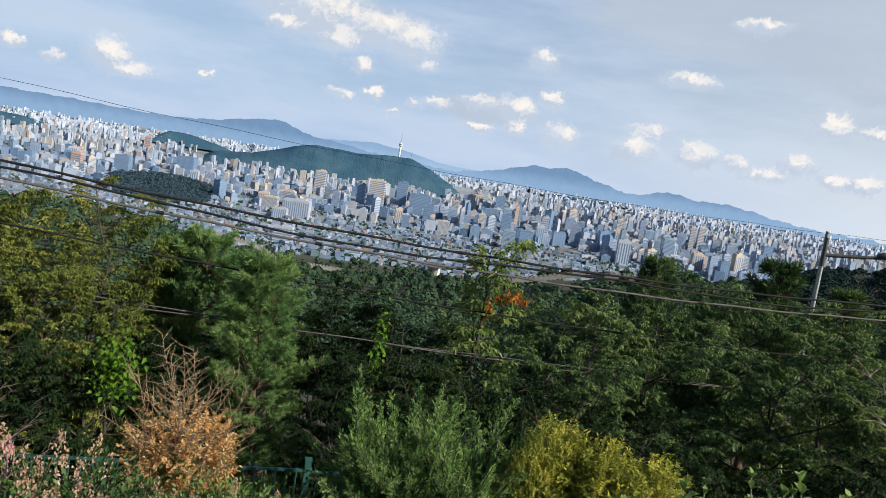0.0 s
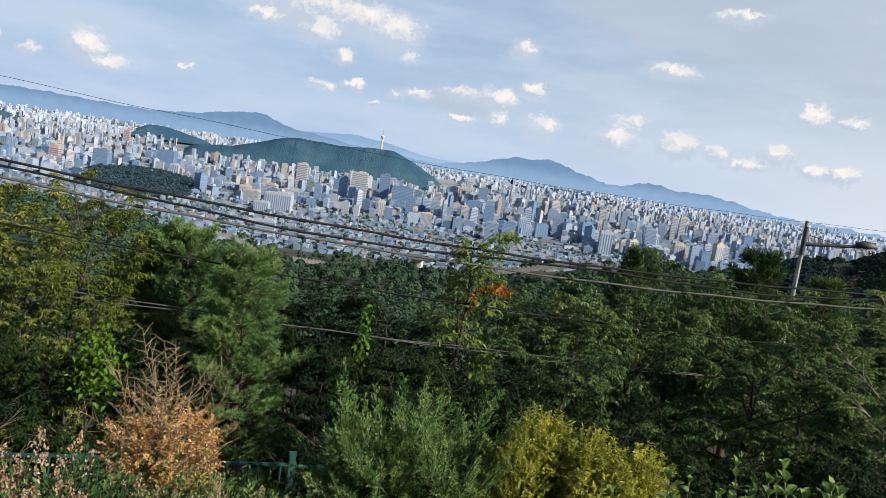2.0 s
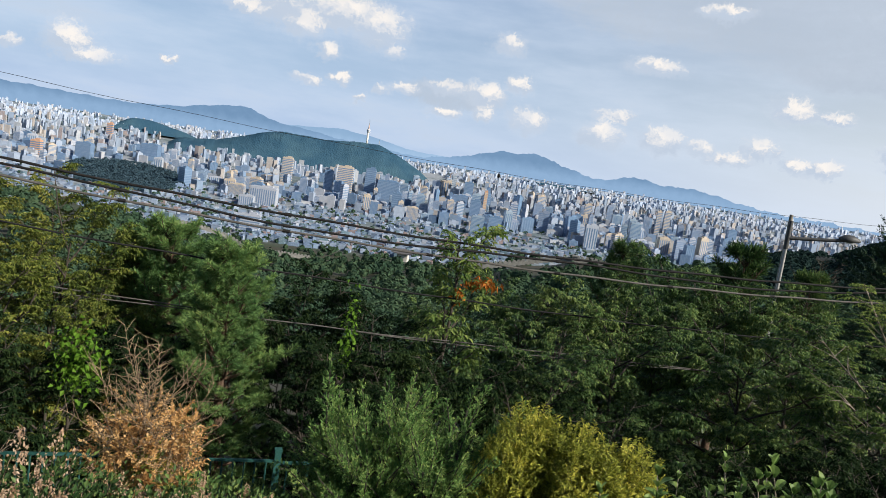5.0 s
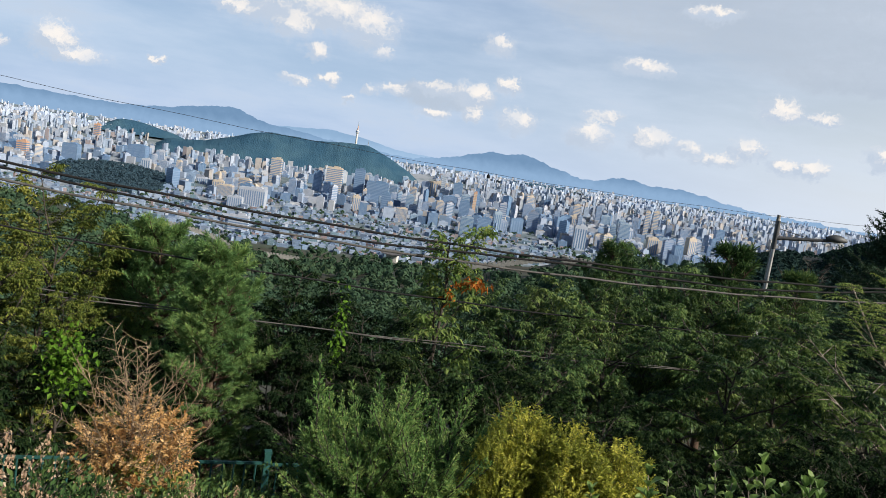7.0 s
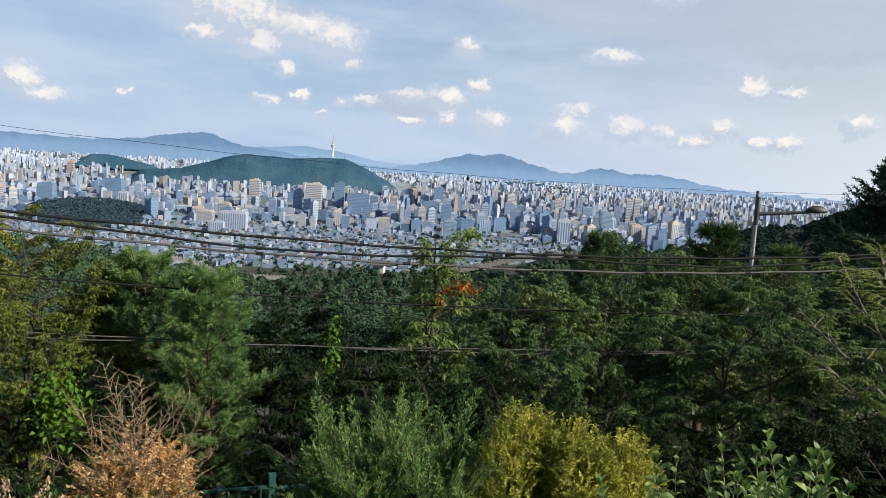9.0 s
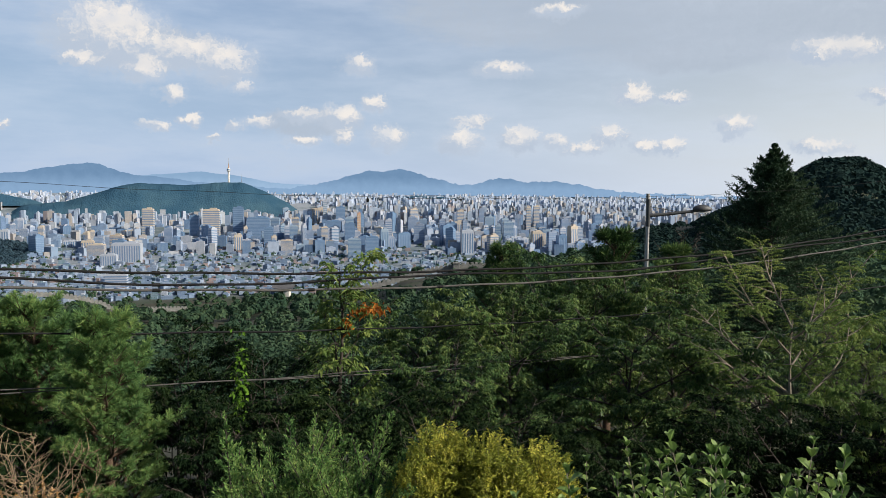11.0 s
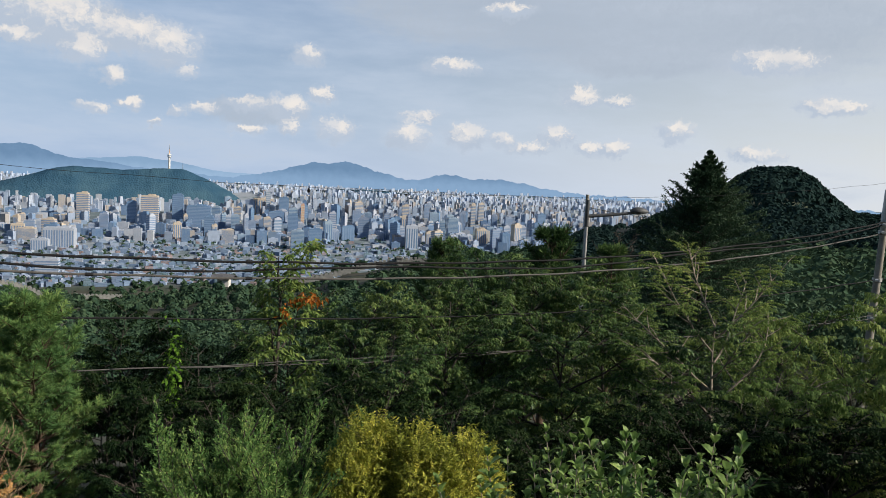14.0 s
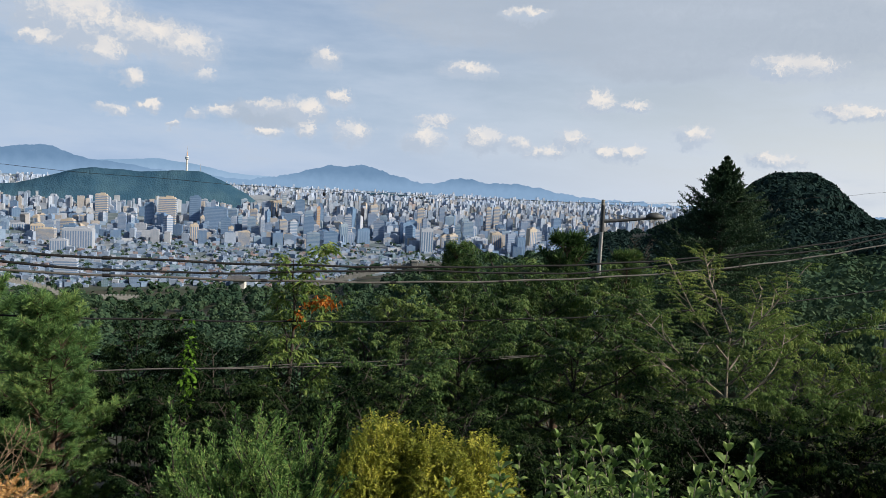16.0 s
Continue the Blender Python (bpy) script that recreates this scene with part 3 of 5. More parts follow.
def tower_block(az, r, w, d, h, turn, wall, band, floors, label, fins=0, group="city towers", crown=True):
    """An office or apartment tower: body, rows of windows or spandrels, upright fins, plant room."""
    base = spot(az, r, z=float(land(az, r)) - 1.0)
    ob = thing("tower_block", base, label, "building", group, turn=turn)
    placed("wall", wall, ob, (0, 0, 0), (w, d, h))
    step = h / (floors + 0.6)
    if fins:
        for k in range(fins):
            x = (k + 0.5) / fins * w - w / 2
            placed("window_strip", band, ob, (x, 0, h * 0.06), (w / fins * 0.5, d + 0.8, h * 0.84))
    else:
        for k in range(floors):
            placed("window_band", band, ob, (0, 0, step * (k + 0.55)), (w + 0.5, d + 0.5, step * 0.5))
    if crown:
        placed("parapet", wall, ob, (0, 0, h), (w * 0.92, d * 0.92, step * 0.35 + 0.8))
        placed("plant_room", wall, ob, (w * 0.12, 0, h), (w * 0.42, d * 0.5, step * 0.8 + 2.5))
    return ob


def from_angles(row, wall, band, label, floors=13, fins=0, depth=0.7, turn=0.22, crown=True):
    az, width, top, foot = row
    r = float(plain_r(260.0 / math.tan(radians(-foot))))
    w = r * radians(width)
    h = r * (math.tan(radians(top)) - math.tan(radians(foot)))
    tower_block(az, r + w * depth / 2, w * 0.78, w * depth * 0.7, h, turn, wall, band, floors, label, fins, crown=crown)


# degrees to the right, width, top and foot of each landmark
BLUE = [(-21.04, 0.82, -2.52, -3.94), (-18.02, 0.96, -1.95, -4.03), (-16.61, 2.06, -2.71, -4.23), (-33.48, 1.55, -2.52, -3.58), (-10.70, 0.87, -1.87, -3.30), (-8.39, 1.26, -4.09, -5.56), (-11.20, 1.42, -2.91, -3.95), (-10.02, 0.96, -3.09, -4.5), (-2.44, 0.97, -2.99, -4.5), (8.30, 0.76, -2.23, -3.6), (-37.6, 1.3, -3.0, -4.2)]
PALE_BLUE = [(-9.67, 1.22, -4.23, -5.62), (1.76, 0.96, -2.86, -4.2), (0.34, 0.88, -2.51, -3.6), (-14.2, 1.0, -3.3, -4.7), (4.6, 0.9, -3.4, -4.4)]
BEIGE = [(-24.10, 0.97, -2.05, -3.8), (-19.87, 1.45, -2.11, -4.05), (-27.43, 1.40, -4.44, -5.3), (-14.6, 1.1, -4.3, -5.3), (-1.82, 0.59, -2.07, -3.6), (3.25, 0.45, -1.74, -3.4), (3.83, 0.54, -1.66, -3.2)]
GREY = [(-3.17, 0.51, -2.73, -4.6), (-0.22, 0.50, -1.88, -3.3), (-22.8, 0.7, -3.4, -4.6), (-5.4, 0.8, -2.6, -3.8), (5.9, 0.7, -2.6, -3.9), (-12.9, 0.6, -3.6, -4.8)]
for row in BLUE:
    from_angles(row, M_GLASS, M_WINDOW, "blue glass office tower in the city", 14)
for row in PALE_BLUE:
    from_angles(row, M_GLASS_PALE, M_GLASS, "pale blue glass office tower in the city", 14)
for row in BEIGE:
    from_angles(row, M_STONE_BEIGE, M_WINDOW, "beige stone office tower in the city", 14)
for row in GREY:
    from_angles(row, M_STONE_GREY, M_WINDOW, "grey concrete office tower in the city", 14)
from_angles((-25.50, 2.48, -4.41, -5.75), M_STONE_WHITE, M_WINDOW, "broad white building with tall dark window slots", fins=12, depth=0.5)
from_angles((-26.68, 1.38, -5.14, -5.9), M_STONE_WHITE, M_WINDOW, "low white annex with dark window slots", fins=7, depth=0.5)
from_angles((-12.18, 1.82, -2.01, -3.1), M_STONE_BEIGE, M_WINDOW, "beige slab with upright window slots", fins=8, depth=0.4)
from_angles((-1.28, 1.18, -3.54, -5.31), M_STONE_WHITE, M_GLASS, "white tower with blue upright window strips", fins=5)
from_angles((-26.23, 1.84, -6.58, -7.9), M_STONE_WHITE, M_WINDOW, "white apartment house with rows of dark windows", 7, depth=0.45)
from_angles((-11.83, 0.41, -1.40, -3.2), M_STONE_WHITE, M_GLASS_PALE, "slim white tower with a rounded top", 12)
from_angles((-9.34, 0.32, -2.31, -4.07), M_STONE_TAN, M_STONE_BEIGE, "slim orange-brown tower in the city", 14)
from_angles((-36.17, 0.51, -1.47, -2.75), M_STONE_TAN, M_WINDOW, "reddish brown apartment tower", 10)
from_angles((-40.47, 0.85, -3.22, -4.5), M_STONE_TAN, M_WINDOW, "dark reddish brown office block", 9)


def in_park(az, el):
    return ((az + 35.0) / 3.9) ** 2 + ((el + 4.9) / 0.95) ** 2 < 1


def built_up(az, el, r):
    if in_park(az, el) or r > 4818:
        return False
    if -33 < az < -12.5 and 4040 < r < 4520:
        return False
    if -5.6 < az < -4.2 and -5.2 < el < -4.6:
        return False
    return True


# towers that can be told apart, over the business district and the nearer apartment estates
LOOKS = [(M_GLASS, M_WINDOW, "blue glass office block in the city"), (M_STONE_WHITE, M_WINDOW, "white apartment tower in the city"), (M_STONE_BEIGE, M_WINDOW, "beige office block in the city"),
         (M_STONE_GREY, M_WINDOW, "grey office block in the city"), (M_GLASS_PALE, M_GLASS, "pale glass office block in the city"), (M_STONE_WHITE, M_GLASS, "white office block with blue windows")]
made = 0
while made < 350:
    az = rng.uniform(-46, 14)
    el = rng.uniform(-5.2, -2.7)
    d = 260.0 / math.tan(radians(-el))
    r = float(plain_r(d))
    if not built_up(az, el, r):
        continue
    s = r / d
    w, dep = rng.uniform(16, 50) * s, rng.uniform(14, 32) * s
    h = (22 + 66 * rng.random() ** 1.5) * s * (1.15 if -20 < az < 8 else 0.75)
    wall, band, label = LOOKS[int(rng.choice(6, p=[0.22, 0.28, 0.16, 0.16, 0.09, 0.09]))]
    fins = int(rng.integers(4, 7)) if rng.random() < 0.4 else 0
    tower_block(az, r, w, dep, h, radians(rng.choice([4, 10, 16, 24, -30]) + rng.normal(0, 4)), wall, band, int(rng.integers(9, 14)), label, fins)
    made += 1


def city_mass(name, mat, count, el_range, az_range, w_range, h_range, label, roofs=0.5, power=1.0, flat_roof=None):
    """Many small houses too far off to count."""
    c, sz, tn = [], [], []
    tries = 0
    while len(c) < count and tries < count * 6:
        tries += 1
        az = rng.uniform(*az_range)
        el = el_range[0] + (el_range[1] - el_range[0]) * rng.random() ** power
        d = 260.0 / math.tan(radians(-el))
        r = float(plain_r(d))
        if not built_up(az, el, r):
            continue
        crest = np.interp(az, CREST_AZ, CREST_EL)
        if el < crest - 0.2:
            continue
        s = r / d
        w, dep, h = rng.uniform(*w_range) * s, rng.uniform(*w_range) * s * 0.7, (h_range[0] + (h_range[1] - h_range[0]) * rng.random() ** 1.6) * s
        at = spot(az, r, z=float(land(az, r)) - 0.5)
        a = radians(rng.choice([4, 10, 16, 24, 32, -32]) + rng.normal(0, 5))
        c.append(at)
        sz.append((w, dep, h))
        tn.append(a)
        if rng.random() < roofs:
            c.append(at + Vector((0, 0, h)))
            sz.append((w * 0.4, dep * 0.5, h * 0.06 + 2.5 * s))
            tn.append(a)
    v, f = boxes(np.array([tuple(p) for p in c]), np.array(sz), np.array(tn))
    return tagged(new(name, mesh_of(name, v, f, mat)), label, "buildings", kind="stuff")


city_mass("apartment_blocks", M_FAR_FLATS, 3900, (-0.80, -1.8), (-48, 21), (10, 44), (14, 80), "countless apartment blocks, paled by haze, across the far city", 0.3)
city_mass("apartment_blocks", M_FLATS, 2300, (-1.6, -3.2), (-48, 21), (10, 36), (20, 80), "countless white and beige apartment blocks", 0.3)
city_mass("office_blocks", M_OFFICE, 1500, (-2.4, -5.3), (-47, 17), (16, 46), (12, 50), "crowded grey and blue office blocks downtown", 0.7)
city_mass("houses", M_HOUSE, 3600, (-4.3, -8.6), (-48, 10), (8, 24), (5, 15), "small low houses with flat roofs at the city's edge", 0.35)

# television tower on the wooded hill
def lathe(profile, sides=20):
    z = np.array([p[1] for p in profile], dtype=float)
    return tube(np.stack([z * 0, z * 0, z], -1), [p[0] for p in profile], sides)


tower_at = spot(-18.65, 4335, -0.2)
mast = thing("television_tower", tower_at, "slender white television tower on the hilltop", "tower")
top_h = 4335 * (math.tan(radians(1.62)) - math.tan(radians(-0.2)))
for name, mat, profile, label in (
    ("shaft", M_PLASTER, [(7, 0), (5.5, 8), (5.2, 55), (5.0, 66)], "white concrete shaft"),
    ("lookout", M_PLASTER, [(5, 64), (9.0, 68), (9.5, 72), (9.5, 80), (7.5, 84), (3.5, 86)], "white round lookout storeys"),
    ("window_ring", M_WINDOW, [(9.7, 73), (9.7, 75.5), (9.7, 78)], "dark window ring"),
    ("lattice", M_STONE_TAN, [(3.4, 85), (2.6, 100), (2.0, 108)], "red lattice mast"),
    ("aerial", M_STEEL, [(1.5, 107), (1.1, 120), (0.5, top_h)], "thin steel aerial")):
    v, f = lathe(profile)
    part(name, mesh_of(name, v, f, mat), mat, mast, label)
small = thing("relay_mast", spot(-17.75, 4335, -0.14), "thin steel relay mast on the hilltop", "tower")
v, f = lathe([(2.0, 0), (1.0, 26), (0.5, 44)], 8)
part("mast", mesh_of("mast", v, f, M_STEEL), M_STEEL, small)

# ---- overhead cables, pole, lamp, fence ----
POLE = spot(31.25, 24.0, z=0)
LEFT = spot(-45.0, 11.3, z=0)
CABLE_AZ = [-44.9, -30.1, -8.0, 13.2, 31.05]
CABLES = [  # thickness, kind, seen heights in degrees at the angles above
    (0.019, M_CABLE, (-4.34, -5.85, -6.50, -4.95, -1.35), "thick black telephone cable", 0.0),
    (0.018, M_CABLE, (-4.91, -6.60, -6.95, -5.35, -1.60), "thick black telephone cable", 0.05),
    (0.018, M_CABLE_PALE, (-5.56, -6.95, -7.55, -6.05, -2.05), "thick grey telephone cable", 0.0),
    (0.013, M_CABLE, (-8.36, -10.0, -10.65, -8.80, -5.05), "thin black cable", 0.0),
    (0.009, M_CABLE_PALE, (-11.9, -13.70, -14.05, -11.1, -7.45), "thin pale cable", 0.02),
    (0.009, M_CABLE_PALE, (-12.1, -13.90, -14.15, -11.3, -7.60), "thin pale cable", -0.02),
    (0.0032, M_CABLE, (1.04, -0.35, -1.10, -0.35, 1.20), "thin bare wire high above the trees", 0.0),
]
line = POLE - LEFT
for thick, mat, els, label, wave in CABLES:
    ss, zs = [], []
    for az, el in zip(CABLE_AZ, els):
        w = spot(az, 1.0, z=0)
        # meet the vertical plane through the poles
        t = (LEFT.x * line.y - LEFT.y * line.x) / (w.x * line.y - w.y * line.x)
        p = w * t
        ss.append((p - LEFT).dot(line) / line.length_squared)
        zs.append(EYE_Z + t * math.tan(radians(el)))
    bow = np.polyfit(ss, zs, 2)
    s = np.linspace(-0.35, 1.0, 90)
    pts = [(*(LEFT + line * k).xy, float(np.polyval(bow, k)) + wave * math.sin(k * 19 + 1) + 0.008 * math.sin(k * 70)) for k in s]
    end = pts[-1]
    side = Vector((0.93, 0.37, 0))
    pts += [(end[0] + side.x * k, end[1] + side.y * k, end[2] - 0.02 * k * (12 - k) * 0.5) for k in (1, 2, 3, 5, 8, 12)]
    v, f = tube(pts, [thick] * len(pts), 6)
    ob = tagged(new("cable", mesh_of("cable", v, f, mat, True)), label + " strung along the slope", "cable", "overhead cables")
    if thick < 0.005:
        wire_ball = pts
    # dark clips along the heavy cables
    if thick >= 0.017:
        for k in range(4, 90, 6):
            a, b = np.array(pts[k]), np.array(pts[k + 1])
            mid = (a + b) / 2
            u = (b - a) / np.linalg.norm(b - a)
            v, f = tube([mid - u * 0.05, mid + u * 0.05], [thick * 1.5] * 2, 6)
            part("cable_clip", mesh_of("cable_clip", v, f, M_CABLE), M_CABLE, ob, "dark cable clip")

# small weight that hangs on the bare wire
near_ball = min(wire_ball, key=lambda p: abs(math.degrees(math.atan2(p[0], p[1])) + 8.35))
ball = thing("wire_marker", Vector(near_ball) - Vector((0, 0, 0.06)), "small dark marker hanging on the bare wire", "marker")
v, f = lathe([(0.005, 0.06), (0.008, 0.04), (0.02, 0.025), (0.026, 0.0), (0.018, -0.02), (0.003, -0.028)], 10)
part("body", mesh_of("body", v, f, M_CABLE, True), M_CABLE, ball)

pole_foot = float(land(30.8, 24.0))
pole = thing("utility_pole", Vector((POLE.x, POLE.y, pole_foot - 0.3)), "tall concrete utility pole with a metal sleeve", "utility pole")
pole_h = EYE_Z + 24 * math.tan(radians(1.62)) - pole_foot + 0.3
lean = 0.32
v, f = tube([(-lean * (1 - k), 0, pole_h * k) for k in np.linspace(0, 1, 12)], np.linspace(0.13, 0.08, 12), 14)
part("shaft", mesh_of("shaft", v, f, M_CONCRETE, True), M_CONCRETE, pole, "weathered concrete shaft")
v, f = tube([(-lean * (1 - k), 0, pole_h * k) for k in (0.86, 0.9, 0.96)], [0.105, 0.100, 0.095], 14)
part("sleeve", mesh_of("sleeve", v, f, M_STEEL, True), M_STEEL, pole, "grey metal sleeve")
for el in (-1.45, -1.95, -5.05, -7.5):
    k = (EYE_Z + 24 * math.tan(radians(el)) - pole_foot + 0.3) / pole_h
    v, f = tube([(-lean * (1 - k), 0, pole_h * k - 0.05), (-lean * (1 - k), 0, pole_h * k + 0.05)], [0.125, 0.125], 14)
    part("band", mesh_of("band", v, f, M_STEEL), M_STEEL, pole, "steel clamp band")
    v, f = tube([(-lean * (1 - k) - 0.12, -0.16, pole_h * k), (-lean * (1 - k) - 0.12, -0.26, pole_h * k)], [0.04, 0.03], 8)
    part("insulator", mesh_of("insulator", v, f, M_PLASTER), M_PLASTER, pole, "pale insulator")

lamp_foot = float(land(11.8, 27.0))
lamp = thing("street_lamp", spot(11.8, 27.0, z=lamp_foot - 0.2), "grey street lamp with one curved arm", "street lamp")
lamp_h = EYE_Z + 27 * math.tan(radians(-0.95)) - lamp_foot + 0.2
arm_z = EYE_Z + 27 * math.tan(radians(-2.08)) - lamp_foot + 0.2
v, f = tube([(0, 0, lamp_h * k) for k in (0, 0.3, 0.6, 1.0)], [0.08, 0.07, 0.06, 0.052], 12)
part("post", mesh_of("post", v, f, M_STEEL, True), M_STEEL, lamp, "galvanised steel post")
v, f = tube([(0, 0, lamp_h - 0.9), (0, 0, lamp_h - 0.45), (0, 0, lamp_h + 0.02)], [0.07, 0.07, 0.066], 12)
part("cap_sleeve", mesh_of("cap_sleeve", v, f, M_GREY_PAINT, True), M_GREY_PAINT, lamp, "dark grey sleeve")
arm_pts = [(0, 0, arm_z), (0.5, 0, arm_z + 0.05), (1.1, 0, arm_z + 0.12), (1.65, 0, arm_z + 0.19)]
v, f = tube(arm_pts, [0.065, 0.06, 0.055, 0.05], 10)
part("arm", mesh_of("arm", v, f, M_GREY_PAINT, True), M_GREY_PAINT, lamp, "dark grey arm")
v, f = tube([(0.03, 0, lamp_h - 0.22), (0.55, 0, (lamp_h - 0.22 + arm_z + 0.13) / 2), (1.05, 0, arm_z + 0.14)], [0.014] * 3, 6)
part("stay", mesh_of("stay", v, f, M_GREY_PAINT), M_GREY_PAINT, lamp, "thin stay rod")
u = np.linspace(0, 1, 12)
head_r = 0.02 + 0.15 * np.sin(np.pi * np.clip(u * 0.9 + 0.08, 0, 1)) ** 0.7
v, f = tube(np.stack([1.5 + u * 0.62, u * 0, arm_z + 0.22 + 0.02 * np.sin(u * 3)], -1), head_r, 14)
v[:, 2] = arm_z + 0.22 + np.where(v[:, 2] > arm_z + 0.22, 0.95, 0.45) * (v[:, 2] - arm_z - 0.22)
head = part("lamp_head", mesh_of("lamp_head", v, f, M_GREY_PAINT, True), M_GREY_PAINT, lamp, "oval grey lamp head")
v, f = boxes(np.array([(1.85, 0, arm_z + 0.12)]), np.array([(0.34, 0.2, 0.035)]), np.zeros(1), True)
part("lens", mesh_of("lens", v, f, M_LENS), M_LENS, head, "milky glass lens")
v, f = tube([(0.22, 1.2, 0), (0.22, 1.2, lamp_h * 0.6), (0.22, 1.2, lamp_h + 0.2)], [0.07, 0.065, 0.06], 10)
far_post = thing("steel_post", spot(11.8, 27.0, z=lamp_foot - 0.2), "slim pale post behind the street lamp", "post")
part("post", mesh_of("post", v, f, M_CONCRETE, True), M_CONCRETE, far_post)

# green railing: rails, posts and balusters between az -46 and -12
FENCE_Z = EYE_Z - 3.62
across = Vector((math.cos(radians(30)), math.sin(radians(30)), 0))
middle = spot(-30.0, 8.42, z=0)
fence = thing("railing", Vector((middle.x, middle.y, FENCE_Z - 1.2)), "green painted steel railing along the slope", "railing")
fence.matrix_world = Matrix.Translation((middle.x, middle.y, FENCE_Z - 1.2)) @ Matrix.Rotation(radians(30), 4, "Z")
POST_GAP, FIRST = 1.80, -0.63 - 1.80 * 2
post_v, post_f = join([boxes(np.array([(0, 0, -0.35)]), np.array([(0.07, 0.07, 1.62)]), np.zeros(1), True), boxes(np.array([(0, 0, 1.27)]), np.array([(0.082, 0.082, 0.03)]), np.zeros(1), True)])
post_me = mesh_of("post", post_v, post_f, M_GREEN_PAINT)
v, f = tube([(0, 0, 0.12), (0, 0, 1.12)], [0.011, 0.011], 6)
bar_me = mesh_of("baluster", v, f, M_GREEN_PAINT)
v, f = boxes(np.array([(0, 0, 0)]), np.array([(POST_GAP - 0.07, 0.03, 0.028)]), np.zeros(1), True)
rail_me = mesh_of("rail", v, f, M_GREEN_PAINT)
for k in range(6):
    x = FIRST + POST_GAP * k
    drop = -0.02 * k
    part("post", post_me, M_GREEN_PAINT, fence).location = (x, 0, drop)
    if k == 5:
        break
    for z in (0.1, 1.12):
        part("rail", rail_me, M_GREEN_PAINT, fence).location = (x + POST_GAP / 2, 0, z + drop)
    for j in range(1, 15):
        part("baluster", bar_me, M_GREEN_PAINT, fence).location = (x + POST_GAP * j / 15, 0, drop)

# ---- fortress wall over the ridges ----
def fortress(rows, r, label, height=3.4):
    """A stone wall with merlons that follows the ridge through the given directions."""
    azs, els = [p[0] for p in rows], [p[1] for p in rows]
    n = max(6, int((azs[-1] - azs[0]) * r * 0.01745 / 2.6))
    ob = None
    quads, blocks = [], []
    for k in range(n):
        a = azs[0] + (azs[-1] - azs[0]) * k / n
        b = azs[0] + (azs[-1] - azs[0]) * (k + 1) / n
        pa, pb = spot(a, r, float(np.interp(a, azs, els))), spot(b, r, float(np.interp(b, azs, els)))
        if ob is None:
            ob = thing("fortress_wall", pa - Vector((0, 0, height)), label, "wall")
            origin = ob.matrix_world.translation.copy()
        run = (pb - pa)
        turn = math.atan2(run.y, run.x)
        mid = (pa + pb) / 2 - origin
        blocks.append((mid - Vector((0, 0, height)), (run.xy.length + 0.1, 1.2, height - 0.9), turn))
    v, f = boxes(np.array([tuple(b[0]) for b in blocks]), np.array([b[1] for b in blocks]), np.array([b[2] for b in blocks]), True)
    part("wall_course", mesh_of("wall_course", v, f, M_GRANITE), M_GRANITE, ob, "grey granite wall")
    v, f = boxes(np.zeros((1, 3)), np.array([(1.8, 1.0, 1.0)]), np.zeros(1), True)
    merlon = mesh_of("merlon", v, f, M_GRANITE)
    for at, size, turn in blocks:
        m = part("merlon", merlon, M_GRANITE, ob)
        m.matrix_basis = Matrix.Translation(at + Vector((0, 0, height - 0.88))) @ Matrix.Rotation(turn, 4, "Z")
    return ob


fortress([(-9.6, -7.70), (-8.0, -7.4), (-6.0, -6.85), (-4.6, -6.45), (-3.5, -6.18), (-2.0, -5.98), (-0.9, -5.84), (0.6, -5.95)], 455, "old stone fortress wall with merlons along the ridge")
fortress([(-32.0, -7.35), (-30.1, -7.50), (-28.2, -7.90), (-27.2, -8.25), (-26.4, -8.75)], 600, "old stone fortress wall descending the wooded ridge")
fortress([(-24.6, -8.80), (-23.0, -8.85), (-21.6, -8.88)], 600, "old stone fortress wall above the valley woods", 3.5)
fortress([(26.05, 1.5), (26.25, 1.1), (26.4, 0.65), (26.5, 0.3)], 900, "pale stone wall climbing the wooded hill", 4.0)
fortress([(13.8, -2.95), (14.6, -2.85), (15.6, -2.9), (16.4, -3.05), (17.2, -3.3)], 640, "pale stone wall curving over the hill", 3.5)
watch = thing("watch_post", spot(-2.05, 452, -6.25), "small stone watch post on the fortress wall", "hut")
v, f = boxes(np.array([(0, 0, -2.0), (0, 0, 2.4)]), np.array([(3.4, 3.0, 4.4), (4.2, 3.8, 0.7)]), np.zeros(2), True)
part("hut", mesh_of("hut", v, f, M_GRANITE), M_GRANITE, watch)

pavilion = thing("pavilion", spot(-14.8, 560, -8.05), "small pavilion with a grey tiled roof", "pavilion")
v, f = boxes(np.array([(0, 0, -3.0)]), np.array([(8, 6, 6.0)]), np.zeros(1), True)
part("wall", mesh_of("wall", v, f, M_PLASTER), M_PLASTER, pavilion)
u = np.linspace(-1, 1, 13)
W2, D2 = np.meshgrid(u * 8.0, np.linspace(-1, 1, 9) * 5.5, indexing="ij")
roof_z = 3.0 + 3.2 * (1 - np.abs(D2) / 5.5) ** 0.8 * np.clip(1.25 - np.abs(W2) / 8, 0, 1) ** 0.5 + 1.0 * (np.abs(W2) / 8) ** 3
i, j = np.meshgrid(np.arange(12), np.arange(8), indexing="ij")
roof_f = np.stack([i * 9 + j, (i + 1) * 9 + j, (i + 1) * 9 + j + 1, i * 9 + j + 1], -1).reshape(-1, 4)
roof_v = np.stack([W2, D2, roof_z], -1).reshape(-1, 3)
roof_all = join([(roof_v, roof_f), (roof_v - np.array([0, 0, 0.4]), roof_f[:, ::-1])])
